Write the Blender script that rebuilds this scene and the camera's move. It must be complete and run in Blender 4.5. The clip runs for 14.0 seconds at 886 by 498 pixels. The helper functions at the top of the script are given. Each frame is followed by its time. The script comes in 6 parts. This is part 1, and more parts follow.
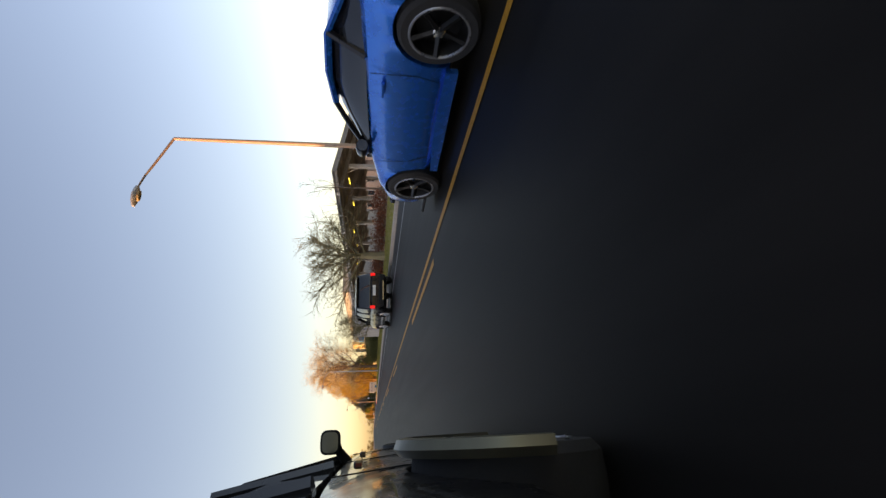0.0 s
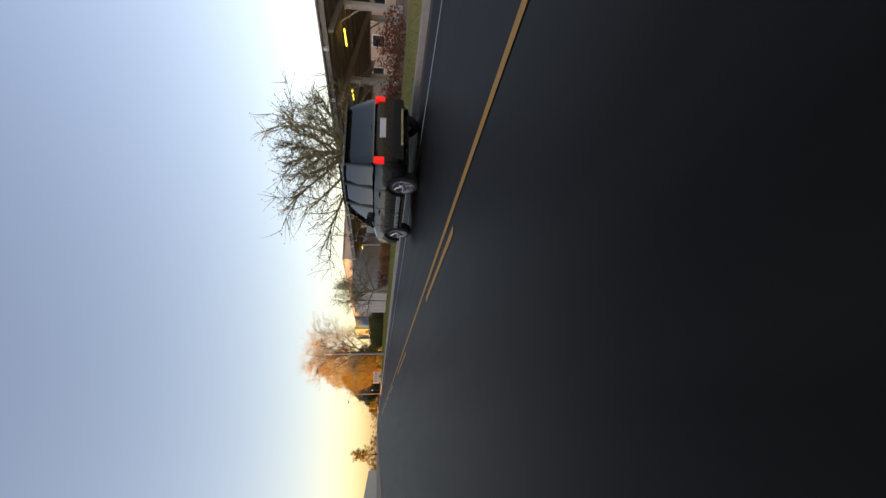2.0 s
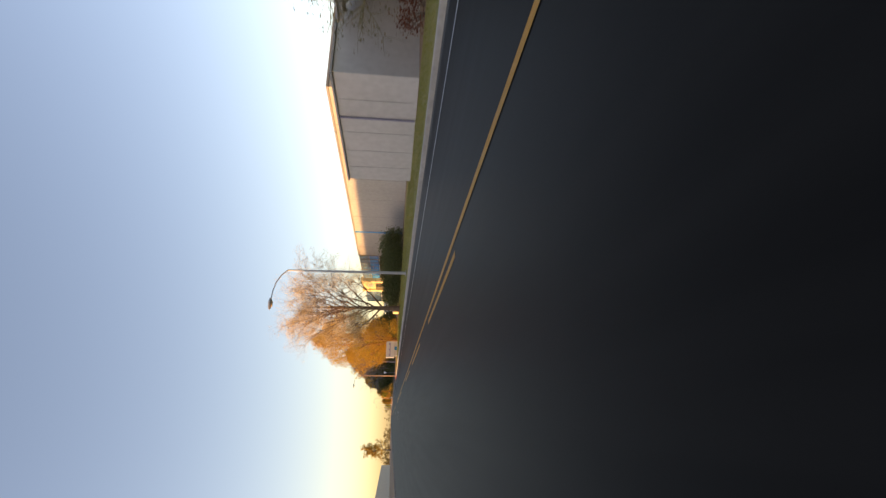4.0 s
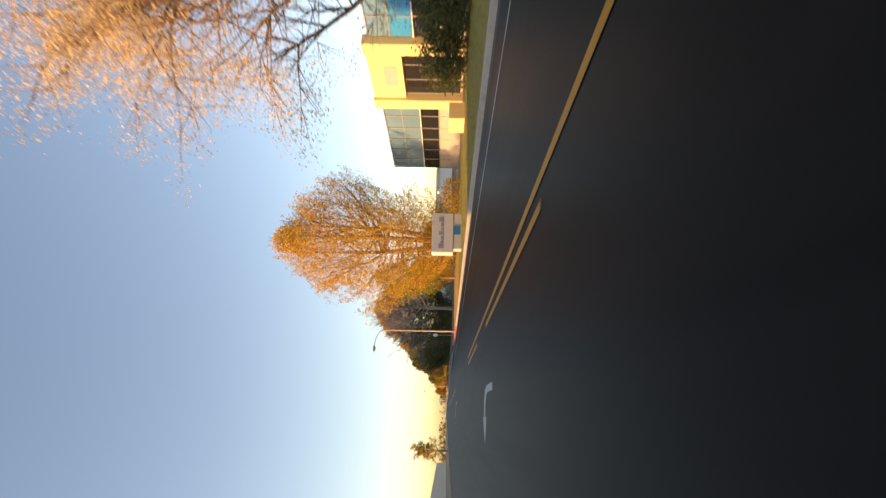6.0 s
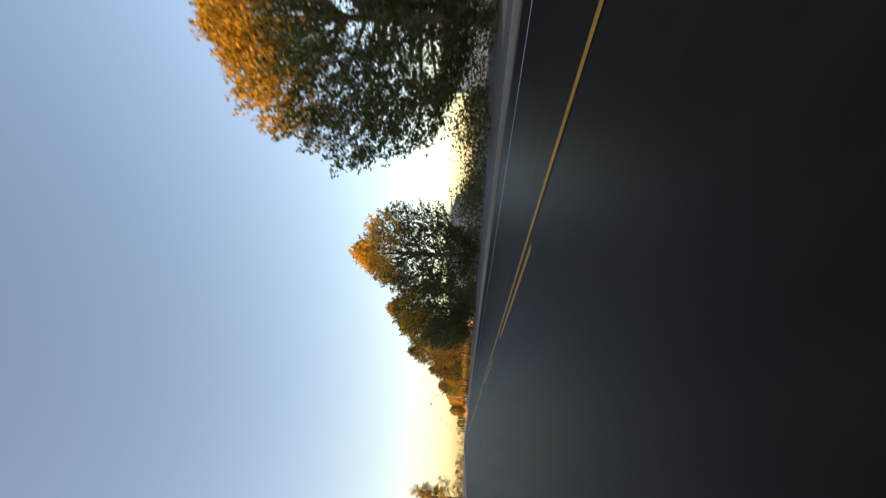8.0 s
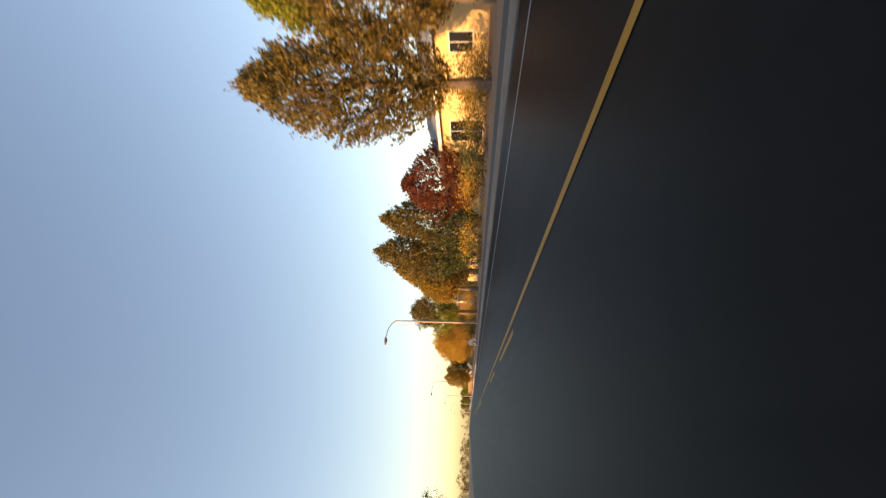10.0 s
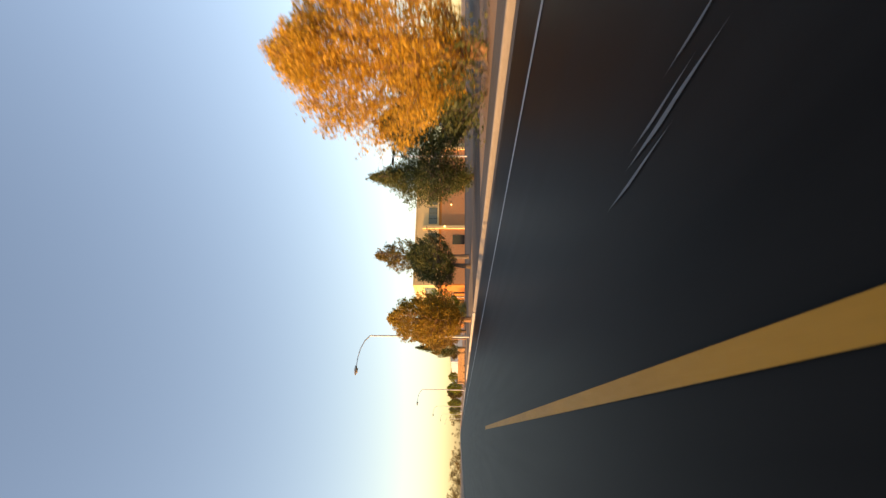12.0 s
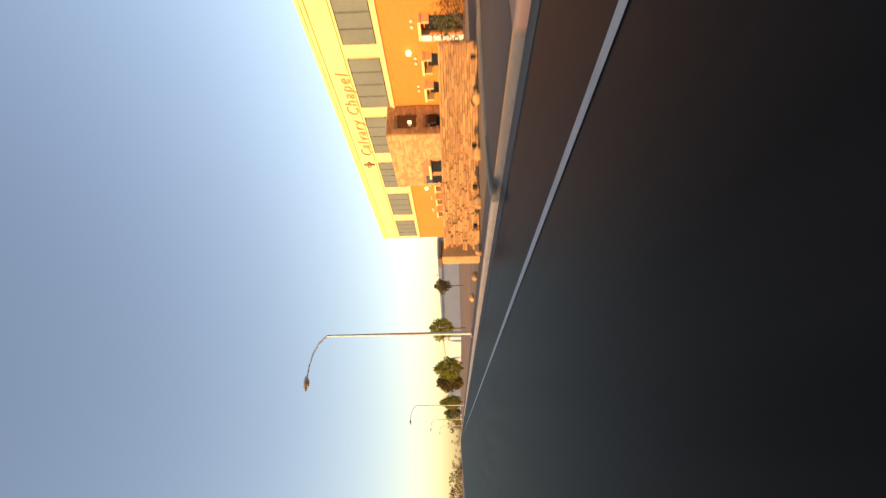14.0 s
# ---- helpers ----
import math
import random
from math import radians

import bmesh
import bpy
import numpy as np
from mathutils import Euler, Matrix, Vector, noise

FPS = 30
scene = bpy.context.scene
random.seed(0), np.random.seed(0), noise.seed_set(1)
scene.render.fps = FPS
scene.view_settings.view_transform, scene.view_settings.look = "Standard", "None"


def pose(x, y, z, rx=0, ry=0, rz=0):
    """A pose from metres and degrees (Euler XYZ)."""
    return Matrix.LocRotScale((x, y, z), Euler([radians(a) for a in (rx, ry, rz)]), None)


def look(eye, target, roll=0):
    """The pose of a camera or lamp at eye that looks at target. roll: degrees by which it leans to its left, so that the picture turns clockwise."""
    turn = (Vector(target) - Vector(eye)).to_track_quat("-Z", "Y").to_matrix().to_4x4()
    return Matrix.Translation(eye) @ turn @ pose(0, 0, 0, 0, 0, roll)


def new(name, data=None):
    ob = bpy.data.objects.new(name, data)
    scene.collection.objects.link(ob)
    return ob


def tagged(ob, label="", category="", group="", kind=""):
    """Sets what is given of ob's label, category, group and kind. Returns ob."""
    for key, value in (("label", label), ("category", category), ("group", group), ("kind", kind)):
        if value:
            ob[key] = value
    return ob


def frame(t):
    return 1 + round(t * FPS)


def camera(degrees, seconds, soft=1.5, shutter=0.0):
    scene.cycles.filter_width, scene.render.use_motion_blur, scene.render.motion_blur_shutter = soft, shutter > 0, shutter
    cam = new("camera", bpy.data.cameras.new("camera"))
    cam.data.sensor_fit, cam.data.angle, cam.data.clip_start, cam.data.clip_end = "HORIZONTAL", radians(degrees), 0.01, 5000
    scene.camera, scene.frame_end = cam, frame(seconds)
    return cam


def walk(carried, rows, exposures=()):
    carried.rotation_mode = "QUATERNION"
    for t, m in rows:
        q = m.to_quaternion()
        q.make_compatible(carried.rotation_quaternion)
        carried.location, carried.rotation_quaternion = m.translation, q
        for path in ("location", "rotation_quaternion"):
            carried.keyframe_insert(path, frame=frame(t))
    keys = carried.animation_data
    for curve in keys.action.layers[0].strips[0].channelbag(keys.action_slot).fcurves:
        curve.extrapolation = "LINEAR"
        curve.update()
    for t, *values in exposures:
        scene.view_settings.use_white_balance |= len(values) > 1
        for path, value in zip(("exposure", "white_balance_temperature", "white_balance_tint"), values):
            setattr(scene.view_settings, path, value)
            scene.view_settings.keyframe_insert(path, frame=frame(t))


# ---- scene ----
# The camera rides at 0.88 m on the side of a vehicle, turned on its side, looking ahead and to the right.
# x is across the street (to the right), y along it, z up.
EYE = 0.88
PATH = (  # seconds, x, y, degrees to the right of straight ahead, degrees up, lean
    (0, 0.130, 0.001, 22.23, -8.70, 0.44),
    (0.5, 0.138, 1.804, 22.46, -8.59, 1.06),
    (1, 0.139, 4.337, 22.30, -8.34, 0.78),
    (1.5, 0.237, 7.930, 22.20, -8.31, 1.59),
    (2, 0.232, 12.680, 21.78, -7.94, 1.27),
    (2.5, 0.171, 18.664, 21.76, -7.46, 1.69),
    (3, 0.069, 25.879, 22.61, -7.31, 1.59),
    (3.2, 0.036, 29.088, 21.68, -6.93, 2.25),
    (3.5, 0.059, 34.327, 21.45, -6.59, 2.08),
    (4, 0.162, 43.849, 21.07, -6.03, 1.81),
    (4.5, 0.336, 54.321, 20.69, -5.48, 1.53),
    (5, 0.499, 65.663, 20.30, -4.92, 1.26),
    (5.3, 0.562, 72.853, 20.07, -4.59, 1.09),
    (5.5, 0.567, 77.830, 19.71, -2.81, 1.32),
    (6, 0.560, 90.815, 20.21, 0.74, 1.00),
    (6.5, 0.340, 104.477, 19.12, 1.51, 1.23),
    (7, 0.149, 118.655, 21.16, 3.80, 2.53),
    (7.5, -0.136, 133.188, 22.37, 3.23, 2.92),
    (7.7, -0.230, 139.079, 23.88, 3.55, 2.26),
    (8, -0.243, 148.019, 23.59, 3.56, 2.05),
    (8.5, -0.180, 163.143, 23.10, 3.58, 1.69),
    (9, -0.008, 178.466, 22.62, 3.60, 1.33),
    (9.5, 0.265, 193.880, 22.13, 3.63, 0.97),
    (9.8, 0.464, 203.140, 21.84, 3.64, 0.75),
    (10, 0.589, 209.436, 21.84, 3.64, 0.75),
    (10.5, 0.910, 225.220, 20.88, 2.95, 0.95),
    (11, 1.347, 240.867, 21.60, 2.84, 2.12),
    (11.5, 1.794, 256.258, 22.51, 2.89, 0.51),
    (12, 2.484, 271.424, 22.62, 2.24, 0.14),
    (12.5, 3.057, 286.432, 21.47, 1.43, -0.57),
    (13, 3.609, 301.303, 22.67, 1.54, -1.77),
    (13.5, 4.317, 316.049, 23.14, 1.46, -2.28),
    (14, 4.796, 330.656, 23.29, 1.60, -1.50),
)
cam = camera(89.6, 14.0, soft=1.35, shutter=0.15)


def rider(x, y, yaw, pitch, lean):
    a, b = radians(yaw), radians(pitch)
    eye = Vector((x, y, EYE))
    return look(eye, eye + Vector((math.sin(a) * math.cos(b), math.cos(a) * math.cos(b), math.sin(b))), -90 + lean)


walk(cam, [(t, rider(x, y, yaw, pitch, lean)) for t, x, y, yaw, pitch, lean in PATH], ((0, 1.36, 7500, 28), (3.2, 1.38, 7500, 28), (5.5, 1.55, 7300, 21), (7.5, 1.53, 7150, 20), (10.5, 1.50, 7200, 20), (12, 1.50, 7350, 21), (13, 1.40, 7400, 22), (14, 1.40, 7350, 22)))

# ---- light: a low evening sun from the left, clear sky ----
TO_SUN = Vector((-0.985, -0.13, math.tan(radians(9.0)))).normalized()
SUN_ELEVATION = math.asin(TO_SUN.z)
SUN_AZIMUTH = math.atan2(TO_SUN.x, TO_SUN.y)
world = bpy.data.worlds.new("world")
scene.world = world
world.use_nodes = True
wn = world.node_tree
sky = wn.nodes.new("ShaderNodeTexSky")
sky.sky_type, sky.sun_disc = "NISHITA", False
sky.sun_elevation, sky.sun_rotation = SUN_ELEVATION, SUN_AZIMUTH
sky.air_density, sky.dust_density, sky.ozone_density = 1.0, 0.9, 1.1
wn.links.new(sky.outputs[0], wn.nodes["Background"].inputs[0])
wn.nodes["Background"].inputs[1].default_value = 0.130
sun = new("sun", bpy.data.lights.new("sun", "SUN"))
sun.data.energy, sun.data.angle, sun.data.color = 3.3, radians(0.6), (1.0, 0.58, 0.22)
sun.matrix_world = look(TO_SUN * 200, (0, 0, 0))


# ---- mesh helpers ----
class Bld:
    """Gathers vertices and faces for one mesh."""

    def __init__(self):
        self.v, self.f = [], []

    def add(self, verts, faces):
        n = len(self.v)
        self.v += [tuple(p) for p in verts]
        self.f += [tuple(i + n for i in q) for q in faces]
        return self

    def box(self, x0, x1, y0, y1, z0, z1, c=0.0):
        """A box; c chamfers its upright and top edges."""
        if c <= 0:
            return self.add([(x, y, z) for x in (x0, x1) for y in (y0, y1) for z in (z0, z1)],
                            [(0, 1, 3, 2), (4, 6, 7, 5), (0, 4, 5, 1), (2, 3, 7, 6), (0, 2, 6, 4), (1, 5, 7, 3)])
        lo = [(x0 + c, y0), (x1 - c, y0), (x1, y0 + c), (x1, y1 - c), (x1 - c, y1), (x0 + c, y1), (x0, y1 - c), (x0, y0 + c)]
        cx, cy = (x0 + x1) / 2, (y0 + y1) / 2
        ins = [(x + (c if x < cx else -c) * 0.7, y + (c if y < cy else -c) * 0.7) for x, y in lo]
        v = [(x, y, z0) for x, y in lo] + [(x, y, z1 - c) for x, y in lo] + [(x, y, z1) for x, y in ins]
        f = [tuple(range(7, -1, -1)), tuple(range(16, 24))]
        for k in (0, 8):
            f += [(k + i, k + (i + 1) % 8, k + 8 + (i + 1) % 8, k + 8 + i) for i in range(8)]
        return self.add(v, f)

    def tube(self, pts, radii, n=6, cap=True):
        pts = [Vector(p) for p in pts]
        rings, side = [], None
        for i, p in enumerate(pts):
            d = (pts[min(i + 1, len(pts) - 1)] - pts[max(i - 1, 0)]).normalized()
            if side is None:
                side = d.orthogonal().normalized()
            side = (side - d * side.dot(d)).normalized()
            up = d.cross(side)
            rings += [p + (side * math.cos(6.2832 * k / n) + up * math.sin(6.2832 * k / n)) * radii[i] for k in range(n)]
        f = [(i * n + k, i * n + (k + 1) % n, (i + 1) * n + (k + 1) % n, (i + 1) * n + k) for i in range(len(pts) - 1) for k in range(n)]
        if cap:
            f += [tuple(range(n - 1, -1, -1)), tuple(range((len(pts) - 1) * n, len(pts) * n))]
        return self.add(rings, f)

    def prism(self, poly, axis, lo, hi):
        """A polygon, given in the two other axes in order, pushed along axis."""
        def put(a, b, h):
            return {"x": (h, a, b), "y": (a, h, b), "z": (a, b, h)}[axis]
        n = len(poly)
        v = [put(a, b, lo) for a, b in poly] + [put(a, b, hi) for a, b in poly]
        return self.add(v, [tuple(range(n - 1, -1, -1)), tuple(range(n, 2 * n))] + [(i, (i + 1) % n, n + (i + 1) % n, n + i) for i in range(n)])

    def lathe(self, prof, axis, centre, n=28):
        """A profile of (along, radius) turned about an axis through centre."""
        c = Vector(centre)
        def put(h, r, k):
            a, b = r * math.cos(6.2832 * k / n), r * math.sin(6.2832 * k / n)
            return c + Vector({"x": (h, a, b), "y": (a, h, b), "z": (a, b, h)}[axis])
        v = [put(h, r, k) for h, r in prof for k in range(n)]
        return self.add(v, [(i * n + k, i * n + (k + 1) % n, (i + 1) * n + (k + 1) % n, (i + 1) * n + k) for i in range(len(prof) - 1) for k in range(n)])

    def loft(self, rings, close=True):
        """Rings of equally many points, joined; the ends are closed."""
        n = len(rings[0])
        v = [p for r in rings for p in r]
        f = [(i * n + k, i * n + (k + 1) % n, (i + 1) * n + (k + 1) % n, (i + 1) * n + k) for i in range(len(rings) - 1) for k in range(n if close else n - 1)]
        if close:
            f += [tuple(range(n - 1, -1, -1)), tuple(range((len(rings) - 1) * n, len(rings) * n))]
        return self.add(v, f)

    def mesh(self, name, smooth=False):
        me = bpy.data.meshes.new(name)
        me.from_pydata(self.v, [], self.f)
        bm = bmesh.new()
        bm.from_mesh(me)
        bmesh.ops.recalc_face_normals(bm, faces=bm.faces)
        bm.to_mesh(me)
        bm.free()
        if smooth:
            me.shade_smooth()
            me.set_sharp_from_angle(angle=radians(38))
        return me


def part(name, b, material, parent=None, label="", smooth=False):
    me = b if isinstance(b, bpy.types.Mesh) else b.mesh(name, smooth)
    me.materials.clear()
    me.materials.append(material)
    ob = new(name, me)
    if parent is not None:
        ob.parent = parent
    if label:
        ob["label"] = label
    return ob


def thing(name, label, category, group="", kind="", at=(0, 0, 0), turn=0):
    ob = new(name)
    ob.empty_display_size = 0.2
    ob.matrix_basis = pose(*at, 0, 0, turn)
    return tagged(ob, label, category, group, kind)


def setting(name, b, material, label, category, smooth=False):
    return tagged(part(name, b, material, None, "", smooth), label, category, "", "structure")


# ---- materials ----
def mat(name, c1, c2=None, rough=0.7, metal=0.0, big=0.5, fine=9.0, bump=0.15, bscale=40.0, spec=0.4, island=0.0, coat=0.0, emit=0.0, through_light=0.0, stretch=(1, 1, 1), rvar=0.08):
    """Two tones mixed by a broad and a fine noise, with a fine relief. island: how much each loose piece varies."""
    m = bpy.data.materials.new(name)
    m.use_nodes = True
    t = m.node_tree
    N, L = t.nodes.new, t.links.new
    p = t.nodes["Principled BSDF"]
    c2 = c2 or tuple(k * 0.75 for k in c1)
    geo = N("ShaderNodeTexCoord")
    mp = N("ShaderNodeMapping")
    mp.inputs["Scale"].default_value = stretch
    L(geo.outputs["Object"], mp.inputs[0])
    n1, n2 = N("ShaderNodeTexNoise"), N("ShaderNodeTexNoise")
    n1.inputs["Scale"].default_value, n2.inputs["Scale"].default_value = big, fine
    n1.inputs["Detail"].default_value, n2.inputs["Detail"].default_value = 4, 6
    for n in (n1, n2):
        L(mp.outputs[0], n.inputs["Vector"])
    add = N("ShaderNodeMath")
    add.operation = "ADD"
    L(n1.outputs[0], add.inputs[0])
    L(n2.outputs[0], add.inputs[1])
    src = add.outputs[0]
    if island:
        info, sc, ad2 = N("ShaderNodeNewGeometry"), N("ShaderNodeMath"), N("ShaderNodeMath")
        sc.operation, ad2.operation = "MULTIPLY_ADD", "ADD"
        L(info.outputs["Random Per Island"], sc.inputs[0])
        sc.inputs[1].default_value, sc.inputs[2].default_value = island, -island / 2
        L(src, ad2.inputs[0])
        L(sc.outputs[0], ad2.inputs[1])
        src = ad2.outputs[0]
    rm = N("ShaderNodeMapRange")
    rm.inputs["From Min"].default_value, rm.inputs["From Max"].default_value = 0.72, 1.28
    L(src, rm.inputs[0])
    mix = N("ShaderNodeMix")
    mix.data_type = "RGBA"
    mix.inputs[6].default_value, mix.inputs[7].default_value = (*c1, 1), (*c2, 1)
    L(rm.outputs[0], mix.inputs[0])
    L(mix.outputs[2], p.inputs["Base Color"])
    p.inputs["Metallic"].default_value = metal
    p.inputs["Specular IOR Level"].default_value = spec
    p.inputs["Coat Weight"].default_value = coat
    p.inputs["Coat Roughness"].default_value = 0.03
    rr = N("ShaderNodeMapRange")
    rr.inputs["From Min"].default_value, rr.inputs["From Max"].default_value = 0.3, 0.7
    rr.inputs["To Min"].default_value, rr.inputs["To Max"].default_value = max(rough - rvar, 0.02), min(rough + rvar, 1)
    L(n2.outputs[0], rr.inputs[0])
    L(rr.outputs[0], p.inputs["Roughness"])
    if bump:
        nb, bp = N("ShaderNodeTexNoise"), N("ShaderNodeBump")
        nb.inputs["Scale"].default_value, nb.inputs["Detail"].default_value = bscale, 3
        L(mp.outputs[0], nb.inputs["Vector"])
        bp.inputs["Strength"].default_value, bp.inputs["Distance"].default_value = bump, 0.02
        L(nb.outputs[0], bp.inputs["Height"])
        L(bp.outputs[0], p.inputs["Normal"])
    if emit:
        p.inputs["Emission Color"].default_value = (*c1, 1)
        p.inputs["Emission Strength"].default_value = emit
    if through_light:
        tl, ms = N("ShaderNodeBsdfTranslucent"), N("ShaderNodeMixShader")
        L(mix.outputs[2], tl.inputs[0])
        ms.inputs[0].default_value = through_light
        L(p.outputs[0], ms.inputs[1])
        L(tl.outputs[0], ms.inputs[2])
        L(ms.outputs[0], t.nodes["Material Output"].inputs[0])
    return m


def by_object(m, amount):
    """Lets each object in this material vary by its own random number."""
    t = m.node_tree
    mix = next(n for n in t.nodes if n.type == "MIX")
    old = mix.inputs[0].links[0].from_socket
    info, a = t.nodes.new("ShaderNodeObjectInfo"), t.nodes.new("ShaderNodeMath")
    a.operation = "MULTIPLY_ADD"
    t.links.new(info.outputs["Random"], a.inputs[0])
    a.inputs[1].default_value = amount
    t.links.new(old, a.inputs[2])
    cl = t.nodes.new("ShaderNodeMapRange")
    cl.inputs["From Max"].default_value = 1 + amount
    t.links.new(a.outputs[0], cl.inputs[0])
    t.links.new(cl.outputs[0], mix.inputs[0])
    return m


def glass(name, tint, rough=0.03):
    m = bpy.data.materials.new(name)
    m.use_nodes = True
    p = m.node_tree.nodes["Principled BSDF"]
    p.inputs["Base Color"].default_value = (*tint, 1)
    p.inputs["Roughness"].default_value = rough
    p.inputs["Specular IOR Level"].default_value = 0.8
    return m


def bricks(name, c1, c2, joint, w=0.22, h=0.075, rough=0.8):
    """Courses of brick across x + y and up z, for walls that stay far off."""
    m = mat(name, c1, c2, rough, bump=0.0)
    t = m.node_tree
    N, L = t.nodes.new, t.links.new
    tc, sep, ad, com, br = N("ShaderNodeTexCoord"), N("ShaderNodeSeparateXYZ"), N("ShaderNodeMath"), N("ShaderNodeCombineXYZ"), N("ShaderNodeTexBrick")
    L(tc.outputs["Object"], sep.inputs[0])
    L(sep.outputs[0], ad.inputs[0])
    L(sep.outputs[1], ad.inputs[1])
    L(ad.outputs[0], com.inputs[0])
    L(sep.outputs[2], com.inputs[1])
    L(com.outputs[0], br.inputs["Vector"])
    br.inputs["Scale"].default_value = 1
    br.inputs["Brick Width"].default_value, br.inputs["Row Height"].default_value, br.inputs["Mortar Size"].default_value = w, h, 0.008
    br.inputs["Color1"].default_value, br.inputs["Color2"].default_value, br.inputs["Mortar"].default_value = (*c1, 1), (*c2, 1), (*joint, 1)
    L(br.outputs[0], t.nodes["Principled BSDF"].inputs["Base Color"])
    bp = N("ShaderNodeBump")
    bp.inputs["Strength"].default_value, bp.inputs["Distance"].default_value = 0.4, 0.01
    bp.invert = True
    L(br.outputs[1], bp.inputs["Height"])
    L(bp.outputs[0], t.nodes["Principled BSDF"].inputs["Normal"])
    return m


# Set far below asphalt's own tone; the road's shade is in this colour.
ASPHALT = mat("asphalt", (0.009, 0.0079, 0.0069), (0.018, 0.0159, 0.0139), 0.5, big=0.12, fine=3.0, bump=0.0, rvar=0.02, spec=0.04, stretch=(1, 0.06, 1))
YELLOW = mat("yellow road paint", (0.50, 0.21, 0.004), (0.38, 0.16, 0.004), 0.6, big=1.2, fine=25, bump=0.3, bscale=90)
WHITE_LINE = mat("white road paint", (0.42, 0.42, 0.41), (0.28, 0.28, 0.27), 0.6, big=1.2, fine=25, bump=0.3, bscale=90)
KERB = mat("pale kerb concrete", (0.42, 0.385, 0.335), (0.32, 0.295, 0.255), 0.85, big=0.5, fine=8, bump=0.2)
WORN_WHITE = mat("worn white road paint", (0.17, 0.17, 0.17), (0.11, 0.11, 0.11), 0.7, big=1.2, fine=18, bump=0.3, bscale=90)
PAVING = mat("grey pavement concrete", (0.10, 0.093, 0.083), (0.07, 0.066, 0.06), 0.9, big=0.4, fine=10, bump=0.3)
CONCRETE = mat("concrete", (0.23, 0.21, 0.185), (0.17, 0.155, 0.135), 0.85, big=0.4, fine=12, bump=0.3)
RED_PAINT = mat("red kerb paint", (0.56, 0.07, 0.04), (0.36, 0.10, 0.07), 0.6, big=1.5, fine=14)
RED_WORN = mat("worn red kerb paint", (0.36, 0.20, 0.15), (0.28, 0.23, 0.20), 0.8, big=2.5, fine=14)
GRAVEL = mat("brown gravel", (0.23, 0.155, 0.085), (0.30, 0.21, 0.12), 0.95, big=0.5, fine=14, bump=0.9, bscale=35)
# Asphalt lightened and reddened: low sun on the lot, put into the colour.
LOT = mat("sunlit lot asphalt", (0.075, 0.063, 0.055), (0.10, 0.082, 0.068), 0.85, big=0.15, fine=3.0, bump=0.2, bscale=60, spec=0.2)
EARTH = mat("dry earth", (0.24, 0.15, 0.09), (0.33, 0.22, 0.13), 0.95, big=0.25, fine=5, bump=0.6, bscale=25)
GRASS = mat("lawn", (0.21, 0.19, 0.04), (0.30, 0.23, 0.065), 0.9, big=0.35, fine=7, bump=0.8, bscale=60)
BLADE = mat("grass blade", (0.19, 0.21, 0.04), (0.30, 0.25, 0.07), 0.8, bump=0, island=0.9, through_light=0.35)
STRAW = mat("dry brown grass", (0.40, 0.20, 0.08), (0.27, 0.13, 0.055), 0.85, bump=0, island=0.9, through_light=0.3)
BARK = mat("grey brown bark", (0.10, 0.075, 0.055), (0.17, 0.13, 0.10), 0.9, big=2, fine=18, bump=0.7, bscale=30)
BARK_OLIVE = mat("olive grey bark", (0.21, 0.18, 0.11), (0.31, 0.27, 0.16), 0.9, big=2, fine=18, bump=0)
BARK_GREY = mat("grey bark", (0.15, 0.15, 0.175), (0.20, 0.20, 0.23), 0.9, big=2, fine=18, bump=0)
BARK_BROWN = mat("dark brown bark", (0.12, 0.075, 0.05), (0.20, 0.13, 0.085), 0.9, big=2, fine=18, bump=0.6, bscale=30)
BARK_WARM = mat("warm brown bark", (0.22, 0.12, 0.06), (0.32, 0.20, 0.11), 0.9, big=2, fine=18, bump=0.7, bscale=30)
L_ORANGE = mat("orange autumn leaves", (0.62, 0.39, 0.04), (0.44, 0.26, 0.04), 0.6, bump=0, island=1.0, through_light=0.45)
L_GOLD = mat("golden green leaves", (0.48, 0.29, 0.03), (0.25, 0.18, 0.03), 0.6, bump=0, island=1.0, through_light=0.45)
L_LIME = mat("lime yellow leaves", (0.31, 0.32, 0.03), (0.17, 0.20, 0.03), 0.6, bump=0, island=1.0, through_light=0.45)
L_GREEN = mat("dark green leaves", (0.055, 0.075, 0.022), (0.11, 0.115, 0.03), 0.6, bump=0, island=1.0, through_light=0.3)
L_OLIVE = mat("olive leaves", (0.10, 0.085, 0.022), (0.24, 0.165, 0.035), 0.6, bump=0, island=1.0, through_light=0.4)
L_BROWN = mat("brown gold leaves", (0.34, 0.19, 0.035), (0.16, 0.12, 0.025), 0.6, bump=0, island=1.0, through_light=0.4)
L_RED = mat("dark red leaves", (0.13, 0.035, 0.018), (0.21, 0.065, 0.025), 0.6, bump=0, island=1.0, through_light=0.4)
L_PINK = mat("pale orange buds", (0.74, 0.57, 0.30), (0.62, 0.44, 0.22), 0.6, bump=0, island=1.0, through_light=0.45)
POLE = mat("weathered steel", (0.40, 0.33, 0.28), (0.36, 0.20, 0.12), 0.5, metal=0.1, big=1.0, fine=6, stretch=(3, 3, 0.6), bump=0)
GALV = mat("galvanised steel", (0.42, 0.42, 0.42), (0.32, 0.32, 0.33), 0.5, metal=0.3, big=1.0, fine=6, bump=0)
LAMP_GLASS = mat("amber lamp lens", (0.55, 0.38, 0.20), (0.45, 0.32, 0.18), 0.2, bump=0)
